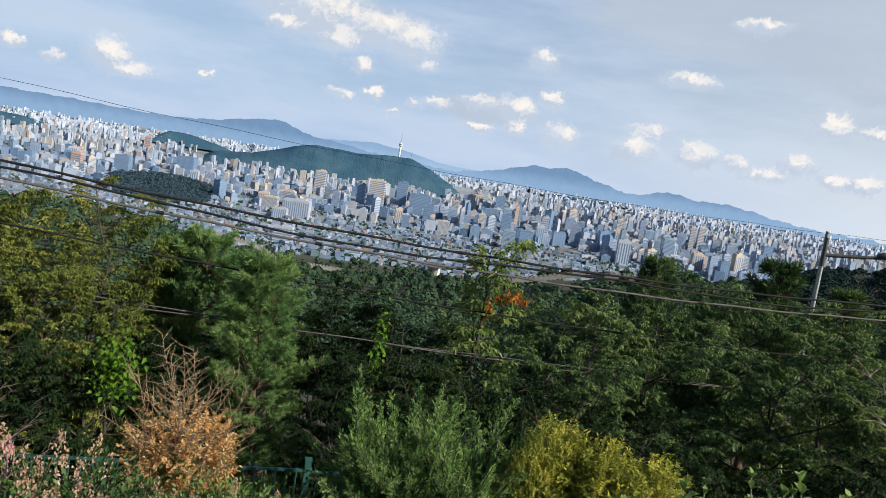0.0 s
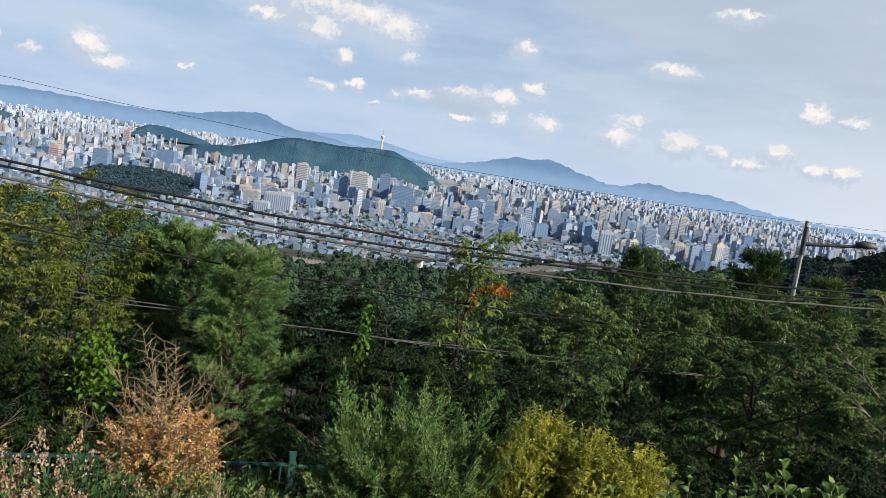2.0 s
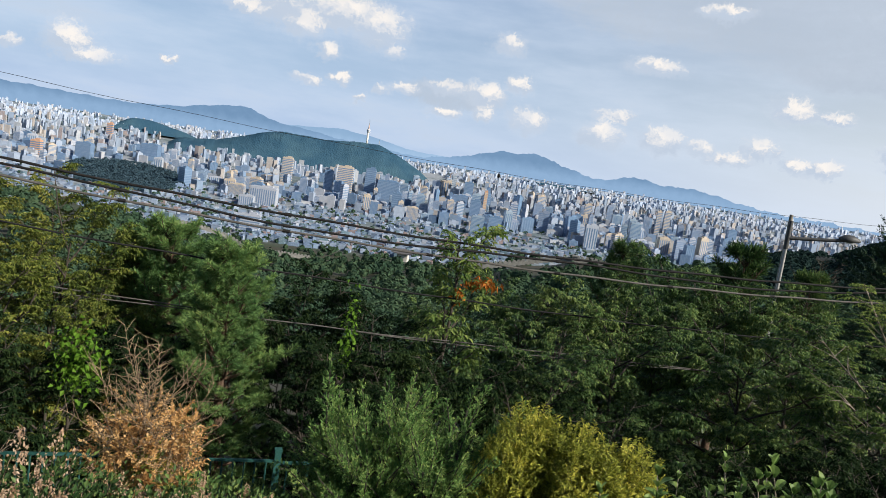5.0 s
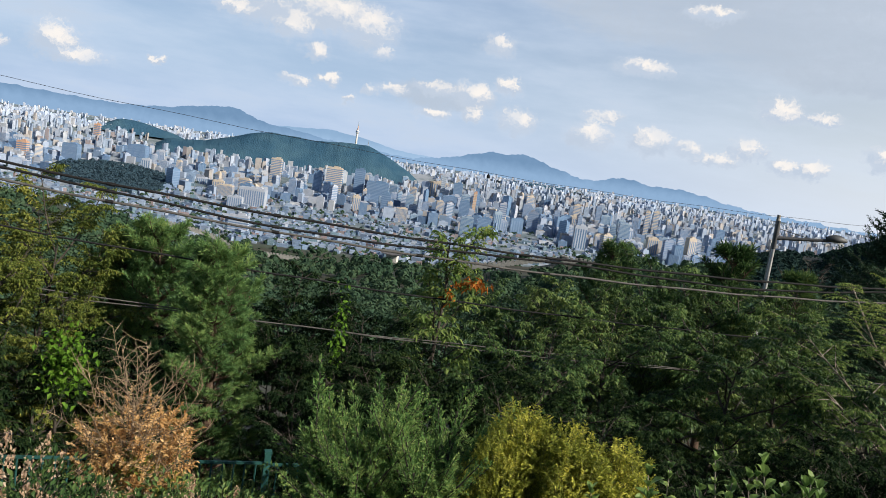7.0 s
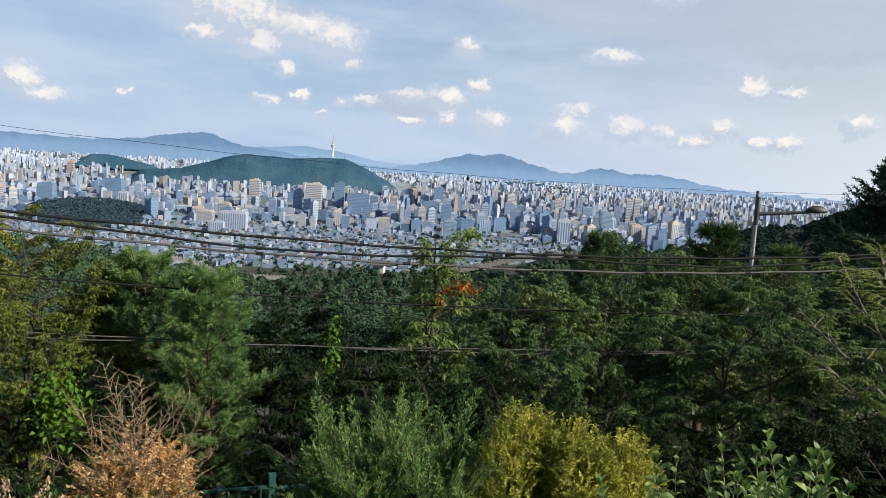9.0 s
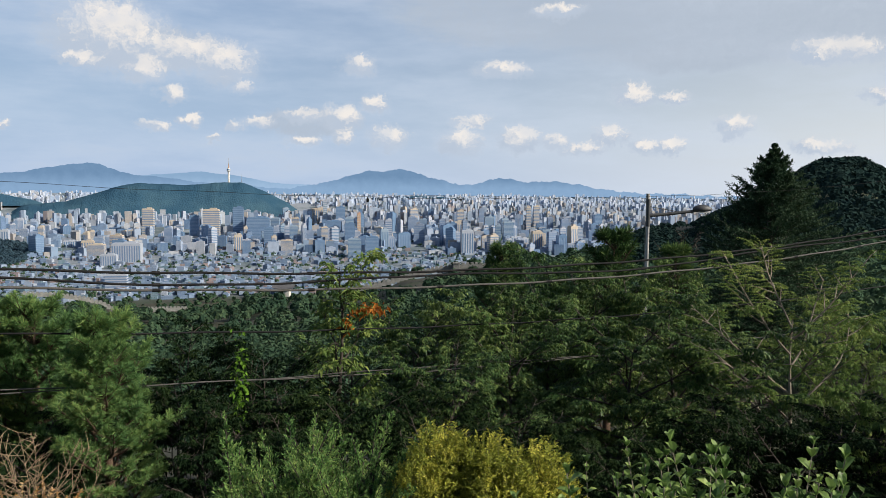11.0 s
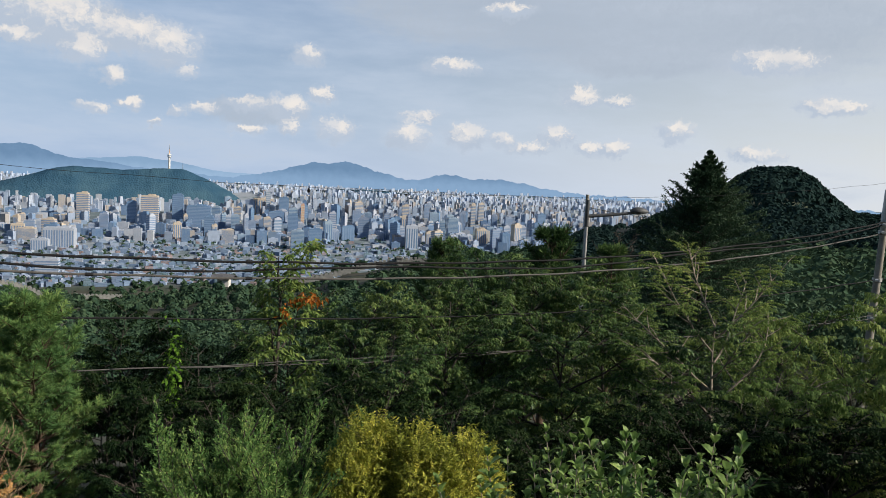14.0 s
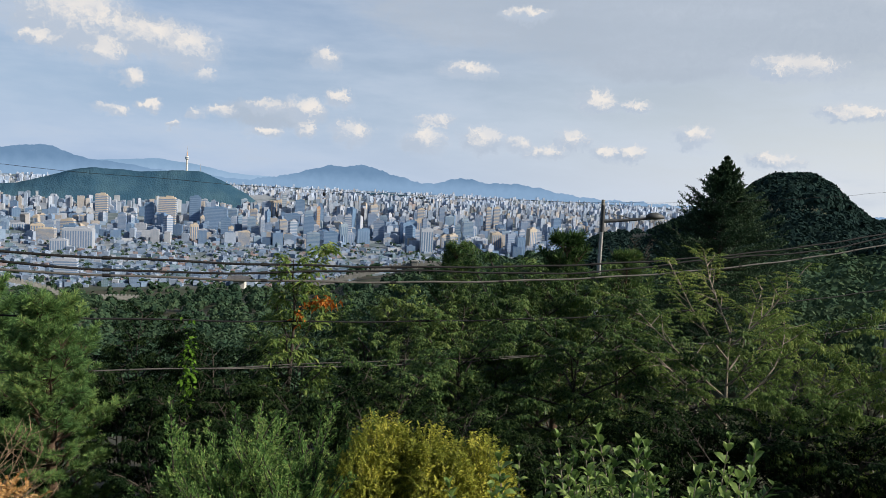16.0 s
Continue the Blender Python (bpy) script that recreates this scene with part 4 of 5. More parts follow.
part("roof", mesh_of("roof", *roof_all, M_TILE), M_TILE, pavilion, "upturned grey tiled roof")

# ---- plants ----
def unit(v):
    return v / (np.linalg.norm(v, axis=-1, keepdims=True) + 1e-9)


def leaves(pos, way_out, length, width, spin=1.0, droop=0.25):
    """One folded, pointed leaf of two triangles at each place."""
    n = len(pos)
    d = unit(way_out)
    up = unit(np.array([[0, 0, 1.0]]) + rng.normal(0, 0.45 * spin, (n, 3)))
    side = unit(np.cross(d, up))
    normal = np.cross(side, d)
    L = (np.asarray(length) * np.ones(n))[:, None]
    W = (np.asarray(width) * np.ones(n))[:, None]
    mid = pos + d * L * 0.45
    a = mid + side * W * 0.5 + normal * W * 0.18
    b = mid - side * W * 0.5 + normal * W * 0.18
    tip = pos + d * L - np.array([[0, 0, 1.0]]) * L * droop
    verts = np.stack([pos, a, tip, b], 1).reshape(-1, 3)
    faces = (np.arange(n) * 4)[:, None] + np.arange(4)[None]
    return verts, faces


def bend(start, direction, length, steps, rise, wobble):
    """A limb: points that start off in one direction and curve up (or, with a negative rise, down)."""
    pts = [np.array(start, dtype=float)]
    d = unit(np.array(direction, dtype=float))
    for _ in range(steps):
        d = unit(d + np.array([0, 0, rise]) / steps + rng.normal(0, wobble, 3) / math.sqrt(steps))
        pts.append(pts[-1] + d * length / steps)
    return np.array(pts)


def along(pts, t):
    x = np.clip(t, 0, 0.999) * (len(pts) - 1)
    i = int(x)
    return pts[i] + (pts[i + 1] - pts[i]) * (x - i), unit(pts[i + 1] - pts[i])


def tree_parts(H, spread, limbs=15, subs=8, twigs=6, per_twig=13, leaf=(0.125, 0.05), first=0.14, trunk_r=0.09, rise=0.25, twig_len=0.26, droop=0.4, shape=0.75, thin=1.0, flat=1.0, slope=1.3):
    """Trunk with limbs, and a crown of leafy twigs, for a tree H metres high; a small flat lays the sprays out in layers."""
    wood, pos, out_dir = [], [], []
    trunk = bend((0, 0, -0.3), (rng.normal(0, 0.05), rng.normal(0, 0.05), 1), H * 0.9 + 0.3, 9, 0.1, 0.12)
    wood.append(tube(trunk, np.linspace(trunk_r, 0.012, len(trunk)), 7))
    level = np.array([1, 1, flat])
    for i in range(limbs):
        t = first + (0.97 - first) * (i / (limbs - 1)) ** 0.9
        p, _ = along(trunk, t)
        a = i * 2.4 + rng.normal(0, 0.3)
        reach = spread * (math.sin(math.pi * min(1, (1 - t) * 0.75 + 0.22)) ** shape) * rng.uniform(0.75, 1.15)
        limb = bend(p, (math.cos(a), math.sin(a), 0.15 * flat + slope * t ** 2), reach, 7, rise, 0.22)
        wood.append(tube(limb, np.linspace(trunk_r * 0.45 * (1.1 - t * 0.6), 0.007 * thin, len(limb)), 5))
        for j in range(subs):
            u = 0.22 + 0.78 * (j + rng.random()) / subs
            q, dq = along(limb, u)
            side = unit(np.cross(dq, [0, 0, 1])) * (1 if j % 2 else -1)
            sub = bend(q, dq * 0.7 + side * 0.9 + rng.normal(0, 0.3, 3) * level, reach * 0.36 * (1.15 - u * 0.6), 4, 0.1 * flat, 0.2 * (0.4 + 0.6 * flat))
            wood.append(tube(sub, np.linspace(0.011 * thin, 0.004 * thin, len(sub)), 3))
            for k in range(twigs):
                w = 0.3 + 0.7 * (k + rng.random()) / twigs
                e, de = along(sub, w)
                way_k = unit(de * 0.8 + unit(np.cross(de, [0, 0, 1])) * (0.9 if k % 2 else -0.9) + rng.normal(0, 0.22, 3) * level + np.array([0, 0, -0.1]))
                s = (np.arange(per_twig) + rng.random(per_twig)) / per_twig
                pos.append(e + way_k[None] * (s * twig_len)[:, None] - np.array([[0, 0, 1]]) * (s ** 2 * twig_len * 0.25)[:, None])
                lateral = unit(np.cross(way_k, [0, 0, 1]) + rng.normal(0, 0.2, 3))
                sign = np.where(np.arange(per_twig) % 2, 1.0, -1.0)[:, None]
                out_dir.append(way_k[None] * 0.8 + lateral[None] * sign * 0.8 + rng.normal(0, 0.35, (per_twig, 3)) * level + np.array([[0, 0, -0.3]]))
    pos, out_dir = np.concatenate(pos), np.concatenate(out_dir)
    n = len(pos)
    crown = leaves(pos, out_dir, leaf[0] * rng.uniform(0.7, 1.25, n), leaf[1] * rng.uniform(0.8, 1.2, n), 0.6 + 0.4 * flat, droop)
    return join(wood), crown


BUILT = {}  # built height of each kind of plant


def stand_tree(name, label, category, trunk, crown, bark, leaf_mat, group=""):
    ob = new(name)
    tagged(ob, label, category, group)
    stems = category == "shrub" and name != "thicket"
    wood_part = part("woody_stem" if stems else "trunk", mesh_of("trunk", *trunk, bark, True), bark, ob)
    if stems:
        tagged(wood_part, kind="stuff")
    part("crown", mesh_of("crown", *crown, leaf_mat), leaf_mat, ob)
    BUILT[ob["label"]] = float(np.percentile(crown[0][:, 2], 99.6))
    return ob


def set_at(ob, az, r, top_el, height, turn, wide=1.0):
    """Stands a tree on the ground so that its top shows at top_el."""
    z = float(land(az, r))
    height = BUILT[ob["label"]]
    k = (EYE_Z + r * math.tan(radians(top_el)) - z) / height
    ob.matrix_basis = Matrix.Translation(spot(az, r, z=z - 0.05)) @ Matrix.Rotation(turn, 4, "Z") @ Matrix.Diagonal((k * wide, k * wide, k, 1))
    return ob


def copy_at(model, az, r, top_el, height, turn, wide=1.0):
    ob = copy_thing(model, Matrix())
    return set_at(ob, az, r, top_el, height, turn, wide)


# broad-leaved trees on the slope below the railing
CHERRY = "leafy green cherry tree on the slope"
cherries = [stand_tree("tree", CHERRY, "tree", *tree_parts(5.2, 2.2, 19, 10, 8, 14, (0.098, 0.036), rise=0.05, flat=0.3, slope=0.9), M_BARK, M_LEAF, "slope trees"),
            stand_tree("tree", CHERRY, "tree", *tree_parts(5.2, 2.4, 18, 10, 8, 14, (0.10, 0.036), rise=-0.05, droop=0.5, flat=0.3, slope=0.7), M_BARK, M_LEAF, "slope trees"),
            stand_tree("tree", CHERRY, "tree", *tree_parts(5.2, 2.0, 19, 10, 8, 14, (0.095, 0.036), rise=0.1, flat=0.4, slope=1.0), M_BARK, M_LEAF, "slope trees")]
# degrees to the right, metres off, top's height in degrees, width
CHERRY_AT = [(-6.4, 13.2, -8.4, 0.85), (-3.0, 14.2, -7.5, 0.8), (1.4, 15.2, -6.2, 0.75), (4.8, 15.6, -5.4, 0.75), (8.2, 16.2, -5.0, 0.8), (11.8, 16.8, -4.9, 0.85), (15.2, 15.4, -6.4, 0.9),
             (-9.8, 13.4, -9.6, 0.85), (2.4, 12.4, -8.8, 1.05), (9.0, 12.8, -8.2, 1.1), (17.0, 13.4, -8.8, 1.1), (-4.6, 11.6, -11.0, 1.0)]
for k, (az, r, el, wide) in enumerate(CHERRY_AT):
    if k < 3:
        set_at(cherries[k], az, r, el, 5.2, k * 1.9, wide)
    else:
        copy_at(cherries[k % 3], az, r, el, 5.2, k * 1.37, wide)
slim = stand_tree("tree", "slender green tree rising above its neighbours", "tree", *tree_parts(6.2, 1.0, 14, 6, 5, 8, first=0.3, rise=0.9, shape=0.5), M_BARK, M_LEAF_PALE)
set_at(slim, -12.0, 12.4, -4.6, 6.1, 0.4, 1.15)

# warmer trees that catch the sun
WARM = "sunlit tree with long yellow-green leaves"
warm = [stand_tree("tree", WARM, "tree", *tree_parts(6.0, 2.2, 18, 10, 8, 13, (0.088, 0.040), droop=0.35, flat=0.7), M_BARK, M_LEAF_WARM, "sunlit trees"),
        stand_tree("tree", WARM, "tree", *tree_parts(6.0, 2.0, 18, 10, 8, 13, (0.085, 0.040), droop=0.35, flat=0.7), M_BARK, M_LEAF_WARM, "sunlit trees")]
WARM_AT = [(-38.6, 12.0, -5.5, 0.95), (-44.0, 11.8, -5.1, 1.0), (-41.2, 10.6, -9.5, 1.0), (-49.0, 11.8, -5.2, 1.0), (-46.5, 10.4, -9.0, 1.0), (-35.5, 12.8, -9.4, 0.85), (-37.0, 10.6, -12.5, 0.9)]
for k, (az, r, el, wide) in enumerate(WARM_AT):
    if k < 2:
        set_at(warm[k], az, r, el, 6.0, k * 2.1, wide)
    else:
        copy_at(warm[k % 2], az, r, el, 6.0, k * 1.7 + 0.5, wide)

# darker thicket between the trees and below them, the deep shade there put into its leaf colour
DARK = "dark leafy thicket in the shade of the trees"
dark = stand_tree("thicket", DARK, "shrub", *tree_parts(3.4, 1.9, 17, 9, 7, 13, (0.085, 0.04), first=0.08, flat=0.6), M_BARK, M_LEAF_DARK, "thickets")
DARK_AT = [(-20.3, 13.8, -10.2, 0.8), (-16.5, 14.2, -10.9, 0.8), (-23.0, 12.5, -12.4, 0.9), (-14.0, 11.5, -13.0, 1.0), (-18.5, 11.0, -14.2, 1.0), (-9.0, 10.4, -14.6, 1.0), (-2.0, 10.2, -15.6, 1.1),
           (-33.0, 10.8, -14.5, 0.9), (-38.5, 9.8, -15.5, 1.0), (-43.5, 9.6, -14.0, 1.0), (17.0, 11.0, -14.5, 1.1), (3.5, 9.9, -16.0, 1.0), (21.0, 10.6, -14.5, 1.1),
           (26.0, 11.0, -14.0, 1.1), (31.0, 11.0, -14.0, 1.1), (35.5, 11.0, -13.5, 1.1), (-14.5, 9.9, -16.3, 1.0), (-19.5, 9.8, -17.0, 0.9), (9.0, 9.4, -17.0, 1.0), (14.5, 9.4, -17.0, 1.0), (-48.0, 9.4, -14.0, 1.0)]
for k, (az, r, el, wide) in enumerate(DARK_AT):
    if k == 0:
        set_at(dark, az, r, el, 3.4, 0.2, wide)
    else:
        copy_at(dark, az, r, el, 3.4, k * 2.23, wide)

# locust with pale bare limbs
locust = stand_tree("locust_tree", "sparse locust tree with pale limbs and light green leaves", "tree", *tree_parts(7.0, 3.0, 12, 11, 8, 24, (0.062, 0.026), first=0.42, trunk_r=0.10, rise=0.45, twig_len=0.32, shape=0.35, thin=1.5, flat=0.45, slope=1.0), M_PALE_BARK, M_LEAF_PALE)
set_at(locust, 22.3, 12.6, -3.4, 6.9, 0.9)
drooping = stand_tree("tree", "dark green tree with long drooping leaves", "tree", *tree_parts(5.4, 2.4, 16, 9, 8, 15, (0.10, 0.032), rise=-0.1, droop=0.7, flat=0.6), M_BARK, M_LEAF_PALE, "drooping trees")
set_at(drooping, 30.0, 14.0, -8.0, 5.4, 0.3)
for az, r, el, turn in ((34.5, 13.5, -7.2, 2.0), (27.0, 16.5, -6.8, 4.0), (26.5, 12.0, -11.5, 5.2), (31.5, 11.8, -11.8, 1.1), (37.0, 15.5, -6.0, 3.0)):
    copy_at(drooping, az, r, el, 5.4, turn)


def pine_parts(H, spread, whorls=15, per=6, tufts=12, needles=80, length=0.105, first=0.03, top_rise=0.5, thick=0.0095):
    """Whorled limbs with side shoots, each shoot ending in one brush of long needles."""
    wood, pos, out_dir = [], [], []
    trunk = bend((0, 0, -0.3), (0.02, 0.0, 1), H + 0.3, 8, 0.05, 0.08)
    wood.append(tube(trunk, np.linspace(0.11, 0.012, len(trunk)), 8))
    for i in range(whorls):
        t = first + (1 - first) * i / (whorls - 0.6)
        p, _ = along(trunk, t)
        for j in range(per):
            a = j * 2 * math.pi / per + i * 0.8 + rng.normal(0, 0.2)
            reach = spread * (1.06 - t) ** 0.65 * rng.uniform(0.6, 1.15)
            limb = bend(p, (math.cos(a), math.sin(a), 0.12 + top_rise * t), reach, 6, 0.35, 0.2)
            wood.append(tube(limb, np.linspace(0.03, 0.007, len(limb)), 4))
            for k in range(tufts):
                u = 0.25 + 0.74 * k / (tufts - 1)
                q, dq = along(limb, u)
                side = unit(np.cross(dq, [0, 0, 1])) * ((-1) ** k)
                aim = unit(dq * (0.5 + u * 0.5) + side * (1.0 - 0.8 * (u > 0.95)) + np.array([0, 0, 0.35]) + rng.normal(0, 0.2, 3))
                tip = q + aim * rng.uniform(0.14, 0.30) * (1.3 - 0.4 * u)
                wood.append(tube([q, (q + tip) / 2, tip], [0.007, 0.006, 0.005], 3))
                s = rng.random((needles, 1))
                d = unit(unit(rng.normal(0, 1, (needles, 3))) * 0.8 + aim[None] * (0.4 + 0.5 * s) + np.array([[0, 0, 0.2]]))
                pos.append(tip[None] - aim[None] * 0.13 * (1 - s))
                out_dir.append(d)
    pos, out_dir = np.concatenate(pos), np.concatenate(out_dir)
    n = len(pos)
    return join(wood), leaves(pos, out_dir, length * rng.uniform(0.75, 1.2, n), thick * rng.uniform(0.8, 1.3, n), 1.0, 0.04)


pine = stand_tree("pine_tree", "sunlit green pine with rounded needle tufts", "tree", *pine_parts(3.9, 1.45), M_RED_BARK, M_NEEDLE, "pine trees")
set_at(pine, -26.8, 10.6, -8.6, 6.2, 0.3, 1.0)
copy_at(pine, -31.0, 12.6, -7.3, 6.2, 2.2, 1.0)
copy_at(pine, -34.2, 13.2, -8.2, 6.2, 4.2, 0.9)
FAR_PINE = "dark green pine rising behind the trees"
far_pine = stand_tree("pine_tree", FAR_PINE, "tree", *pine_parts(3.9, 1.3, 12, 5, 8, 34, 0.17, thick=0.018), M_RED_BARK, M_LEAF, "far pines")
set_at(far_pine, 9.4, 21.0, -2.9, 6.2, 1.2, 0.8)
for az, r, el, turn in ((1.1, 22.0, -4.2, 3.2), (14.0, 25.0, -4.0, 0.2)):
    copy_at(far_pine, az, r, el, 6.2, turn, 0.8)


def fir_parts(H, spread, tiers=30, per=11, sprays=20):
    """Tiers of flat, slightly drooping boughs set with short sprays of needles."""
    wood, pos, out_dir, size = [], [], [], []
    wood.append(tube([(0, 0, -0.3), (0, 0, H * 0.5), (0, 0, H)], [0.16, 0.09, 0.012], 8))
    for i in range(tiers):
        t = 0.12 + 0.88 * (i / (tiers - 1)) ** 0.92
        count = per if t < 0.93 else 4
        for j in range(count):
            a = j * 2 * math.pi / count + i * 0.55 + rng.normal(0, 0.16)
            reach = (min(spread * (1 - t) ** 1.1, 3.4) + 0.05) * rng.uniform(0.72, 1.15)
            limb = bend((0, 0, H * t * 0.995), (math.cos(a), math.sin(a), -0.05 + 0.9 * t ** 4), reach, 6, 0.32, 0.1)
            wood.append(tube(limb, np.linspace(0.022, 0.005, len(limb)), 3))
            for k in range(sprays):
                u = 0.15 + 0.85 * (k + rng.random()) / sprays
                q, dq = along(limb, u)
                side = unit(np.cross(dq, [0, 0, 1])) * (1 if k % 2 else -1)
                twig = unit(dq * 0.9 + side * (0.9 if u < 0.93 else 0.1) + np.array([0, 0, rng.normal(0.05, 0.2)]))
                ln = min(0.5, reach * 0.35) * (1.15 - u * 0.5)
                m = 16
                s = (np.arange(m) + rng.random(m)) / m
                pos.append(q[None] + twig[None] * (s * ln)[:, None])
                out_dir.append(twig[None] * 0.8 + rng.normal(0, 0.8, (m, 3)) + np.array([[0, 0, 0.25]]))
    pos, out_dir = np.concatenate(pos), np.concatenate(out_dir)
    n = len(pos)
    return join(wood), leaves(pos, out_dir, 0.11 * rng.uniform(0.7, 1.3, n), 0.042, 1.0, 0.05)


fir = stand_tree("fir_tree", "tall dark green fir with a pointed top", "tree", *fir_parts(9.2, 7.3), M_BARK, M_FIR)
set_at(fir, 20.0, 34.0, 2.95, 9.2, 0.3, 0.9)

# bare brown tree beside the street lamp
bare_wood, _ = tree_parts(5.0, 1.3, 22, 10, 1, 1, first=0.3, trunk_r=0.06, rise=0.6)
bare = thing("bare_tree", spot(14.2, 30.0, z=float(land(14.2, 30.0))), "leafless brown tree behind the street lamp", "tree")
bare.scale = (1.3, 1.3, 1.42)
part("trunk", mesh_of("trunk", *bare_wood, M_BARK, True), M_BARK, bare)
grey_wood, _ = tree_parts(4.4, 1.8, 22, 10, 1, 1, first=0.15, trunk_r=0.045, rise=0.7, thin=0.6)
snag = thing("bare_shrub", spot(-43.8, 7.4, z=float(land(-43.8, 7.4))), "leafless shrub with tangled pale branches", "shrub")
snag.scale = (0.5, 0.5, 0.5)
part("trunk", mesh_of("trunk", *grey_wood, M_PALE_BARK, True), M_PALE_BARK, snag)


# ---- shrubs in front of the railing ----
def plume(base, direction, length, fronds, wood, pos, out_dir, full=0.26):
    """One pointed juniper spray; its side sprays shorten towards the tip."""
    stem = bend(base, direction, length, 7, 0.08, 0.12)
    wood.append(tube(stem, np.linspace(0.014, 0.003, len(stem)), 4))
    for j in range(fronds):
        u = 0.05 + 0.95 * (j + rng.random()) / fronds
        q, dq = along(stem, u)
        turn = rng.normal(0, 1, 3)
        outward = unit(turn - dq * turn.dot(dq))
        frond = unit(dq + outward * 0.95)
        w = (full * length * (1 - u) ** 0.9 + 0.03) * rng.uniform(0.6, 1.2)
        m = 9 + int(60 * w)
        side = unit(np.cross(frond, rng.normal(0, 1, 3)))
        s = (np.arange(m) + rng.random(m)) / m
        sign = np.where(np.arange(m) % 2, 1.0, -1.0)[:, None]
        pos.append(q[None] + frond[None] * (s * w)[:, None] + side[None] * sign * (0.25 * w * (1 - s) * rng.random(m))[:, None])
        out_dir.append(frond[None] * 1.2 + side[None] * sign * 0.7 + rng.normal(0, 0.25, (m, 3)))


def juniper_parts(half, height, plumes=150):
    """A spreading juniper: pointed plumes over a broad dome, leaning outwards at its rim."""
    wood, pos, out_dir = [], [], []
    for i in range(plumes):
        a = i * 2.4 + rng.normal(0, 0.2)
        k = math.sqrt((i + 0.5) / plumes)
        rise = height * (0.66 - 0.34 * k ** 2) * rng.uniform(0.7, 1.08)
        base = np.array([half * 0.55 * k * math.cos(a), half * 0.55 * k * math.sin(a), rise])
        wood.append(tube([(0, 0, -0.05), base * np.array([0.5, 0.5, 0.6]), base], [0.03, 0.02, 0.012], 4))
        plume(base, (math.cos(a) * (0.3 + 1.5 * k), math.sin(a) * (0.3 + 1.5 * k), 0.9), height * rng.uniform(0.20, 0.42), 34, wood, pos, out_dir)
    pos, out_dir = np.concatenate(pos), np.concatenate(out_dir)
    n = len(pos)
    return join(wood), leaves(pos, out_dir, 0.026 * rng.uniform(0.7, 1.4, n), 0.012, 1.0, 0.0)


def shrub(name, label, at, trunk, crown, bark, mat, turn=0.0, size=(1, 1, 1)):
    ob = stand_tree(name, label, "shrub", trunk, crown, bark, mat)
    ob.matrix_basis = Matrix.Translation(at) @ Matrix.Rotation(turn, 4, "Z") @ Matrix.Diagonal((*size, 1))
    return ob


def foot(az, r, top_el, built):
    """A place on the ground and the scale that brings a plant of that built height up to top_el."""
    z = float(land(az, r))
    return spot(az, r, z=z - 0.03), (EYE_Z + r * math.tan(radians(top_el)) - z) / built


def rise_to(az, r, top_el):
    """How high a plant stands whose top shows at top_el."""
    return EYE_Z + r * math.tan(radians(top_el)) - float(land(az, r))


juniper_h = rise_to(-14.6, 6.7, -17.9)
juniper = stand_tree("juniper", "feathery green juniper with pointed sprays", "shrub", *juniper_parts(0.62, juniper_h, 150), M_BARK, M_JUNIPER, "junipers")
for k, (az, r, el, wide) in enumerate([(-14.0, 6.7, -17.7, 0.9), (-8.6, 6.8, -18.0, 0.9), (-15.0, 6.2, -20.0, 0.75), (-10.4, 6.1, -20.0, 0.85)]):
    ob = juniper if k == 0 else copy_thing(juniper, Matrix())
    at, s = foot(az, r, el, BUILT[juniper["label"]])
    ob.matrix_basis = Matrix.Translation(at) @ Matrix.Rotation(k * 1.3, 4, "Z") @ Matrix.Diagonal((s * wide, s * wide, s, 1))
leader_h = rise_to(-18.0, 6.3, -15.9)
wood_l, pos_l, out_l = [], [], []
for k in range(5):
    plume((0.05 * k - 0.1, 0.0, leader_h * (0.42 - 0.05 * k)), (-0.16 - 0.06 * k, 0.02, 1.0), leader_h * (0.56 - 0.07 * k), 70, wood_l, pos_l, out_l, 0.2)
wood_l.append(tube([(0.15, 0, -0.05), (0.08, 0, leader_h * 0.25), (0, 0, leader_h * 0.45)], [0.03, 0.02, 0.014], 5))
pos_l, out_l = np.concatenate(pos_l), np.concatenate(out_l)
shrub("juniper_leader", "tall pointed juniper shoot with brown patches", spot(-16.6, 6.3, z=float(land(-16.6, 6.3))), join(wood_l), leaves(pos_l, out_l, 0.034 * rng.uniform(0.7, 1.4, len(pos_l)), 0.014, 1.0, 0.0), M_BARK, M_JUNIPER)


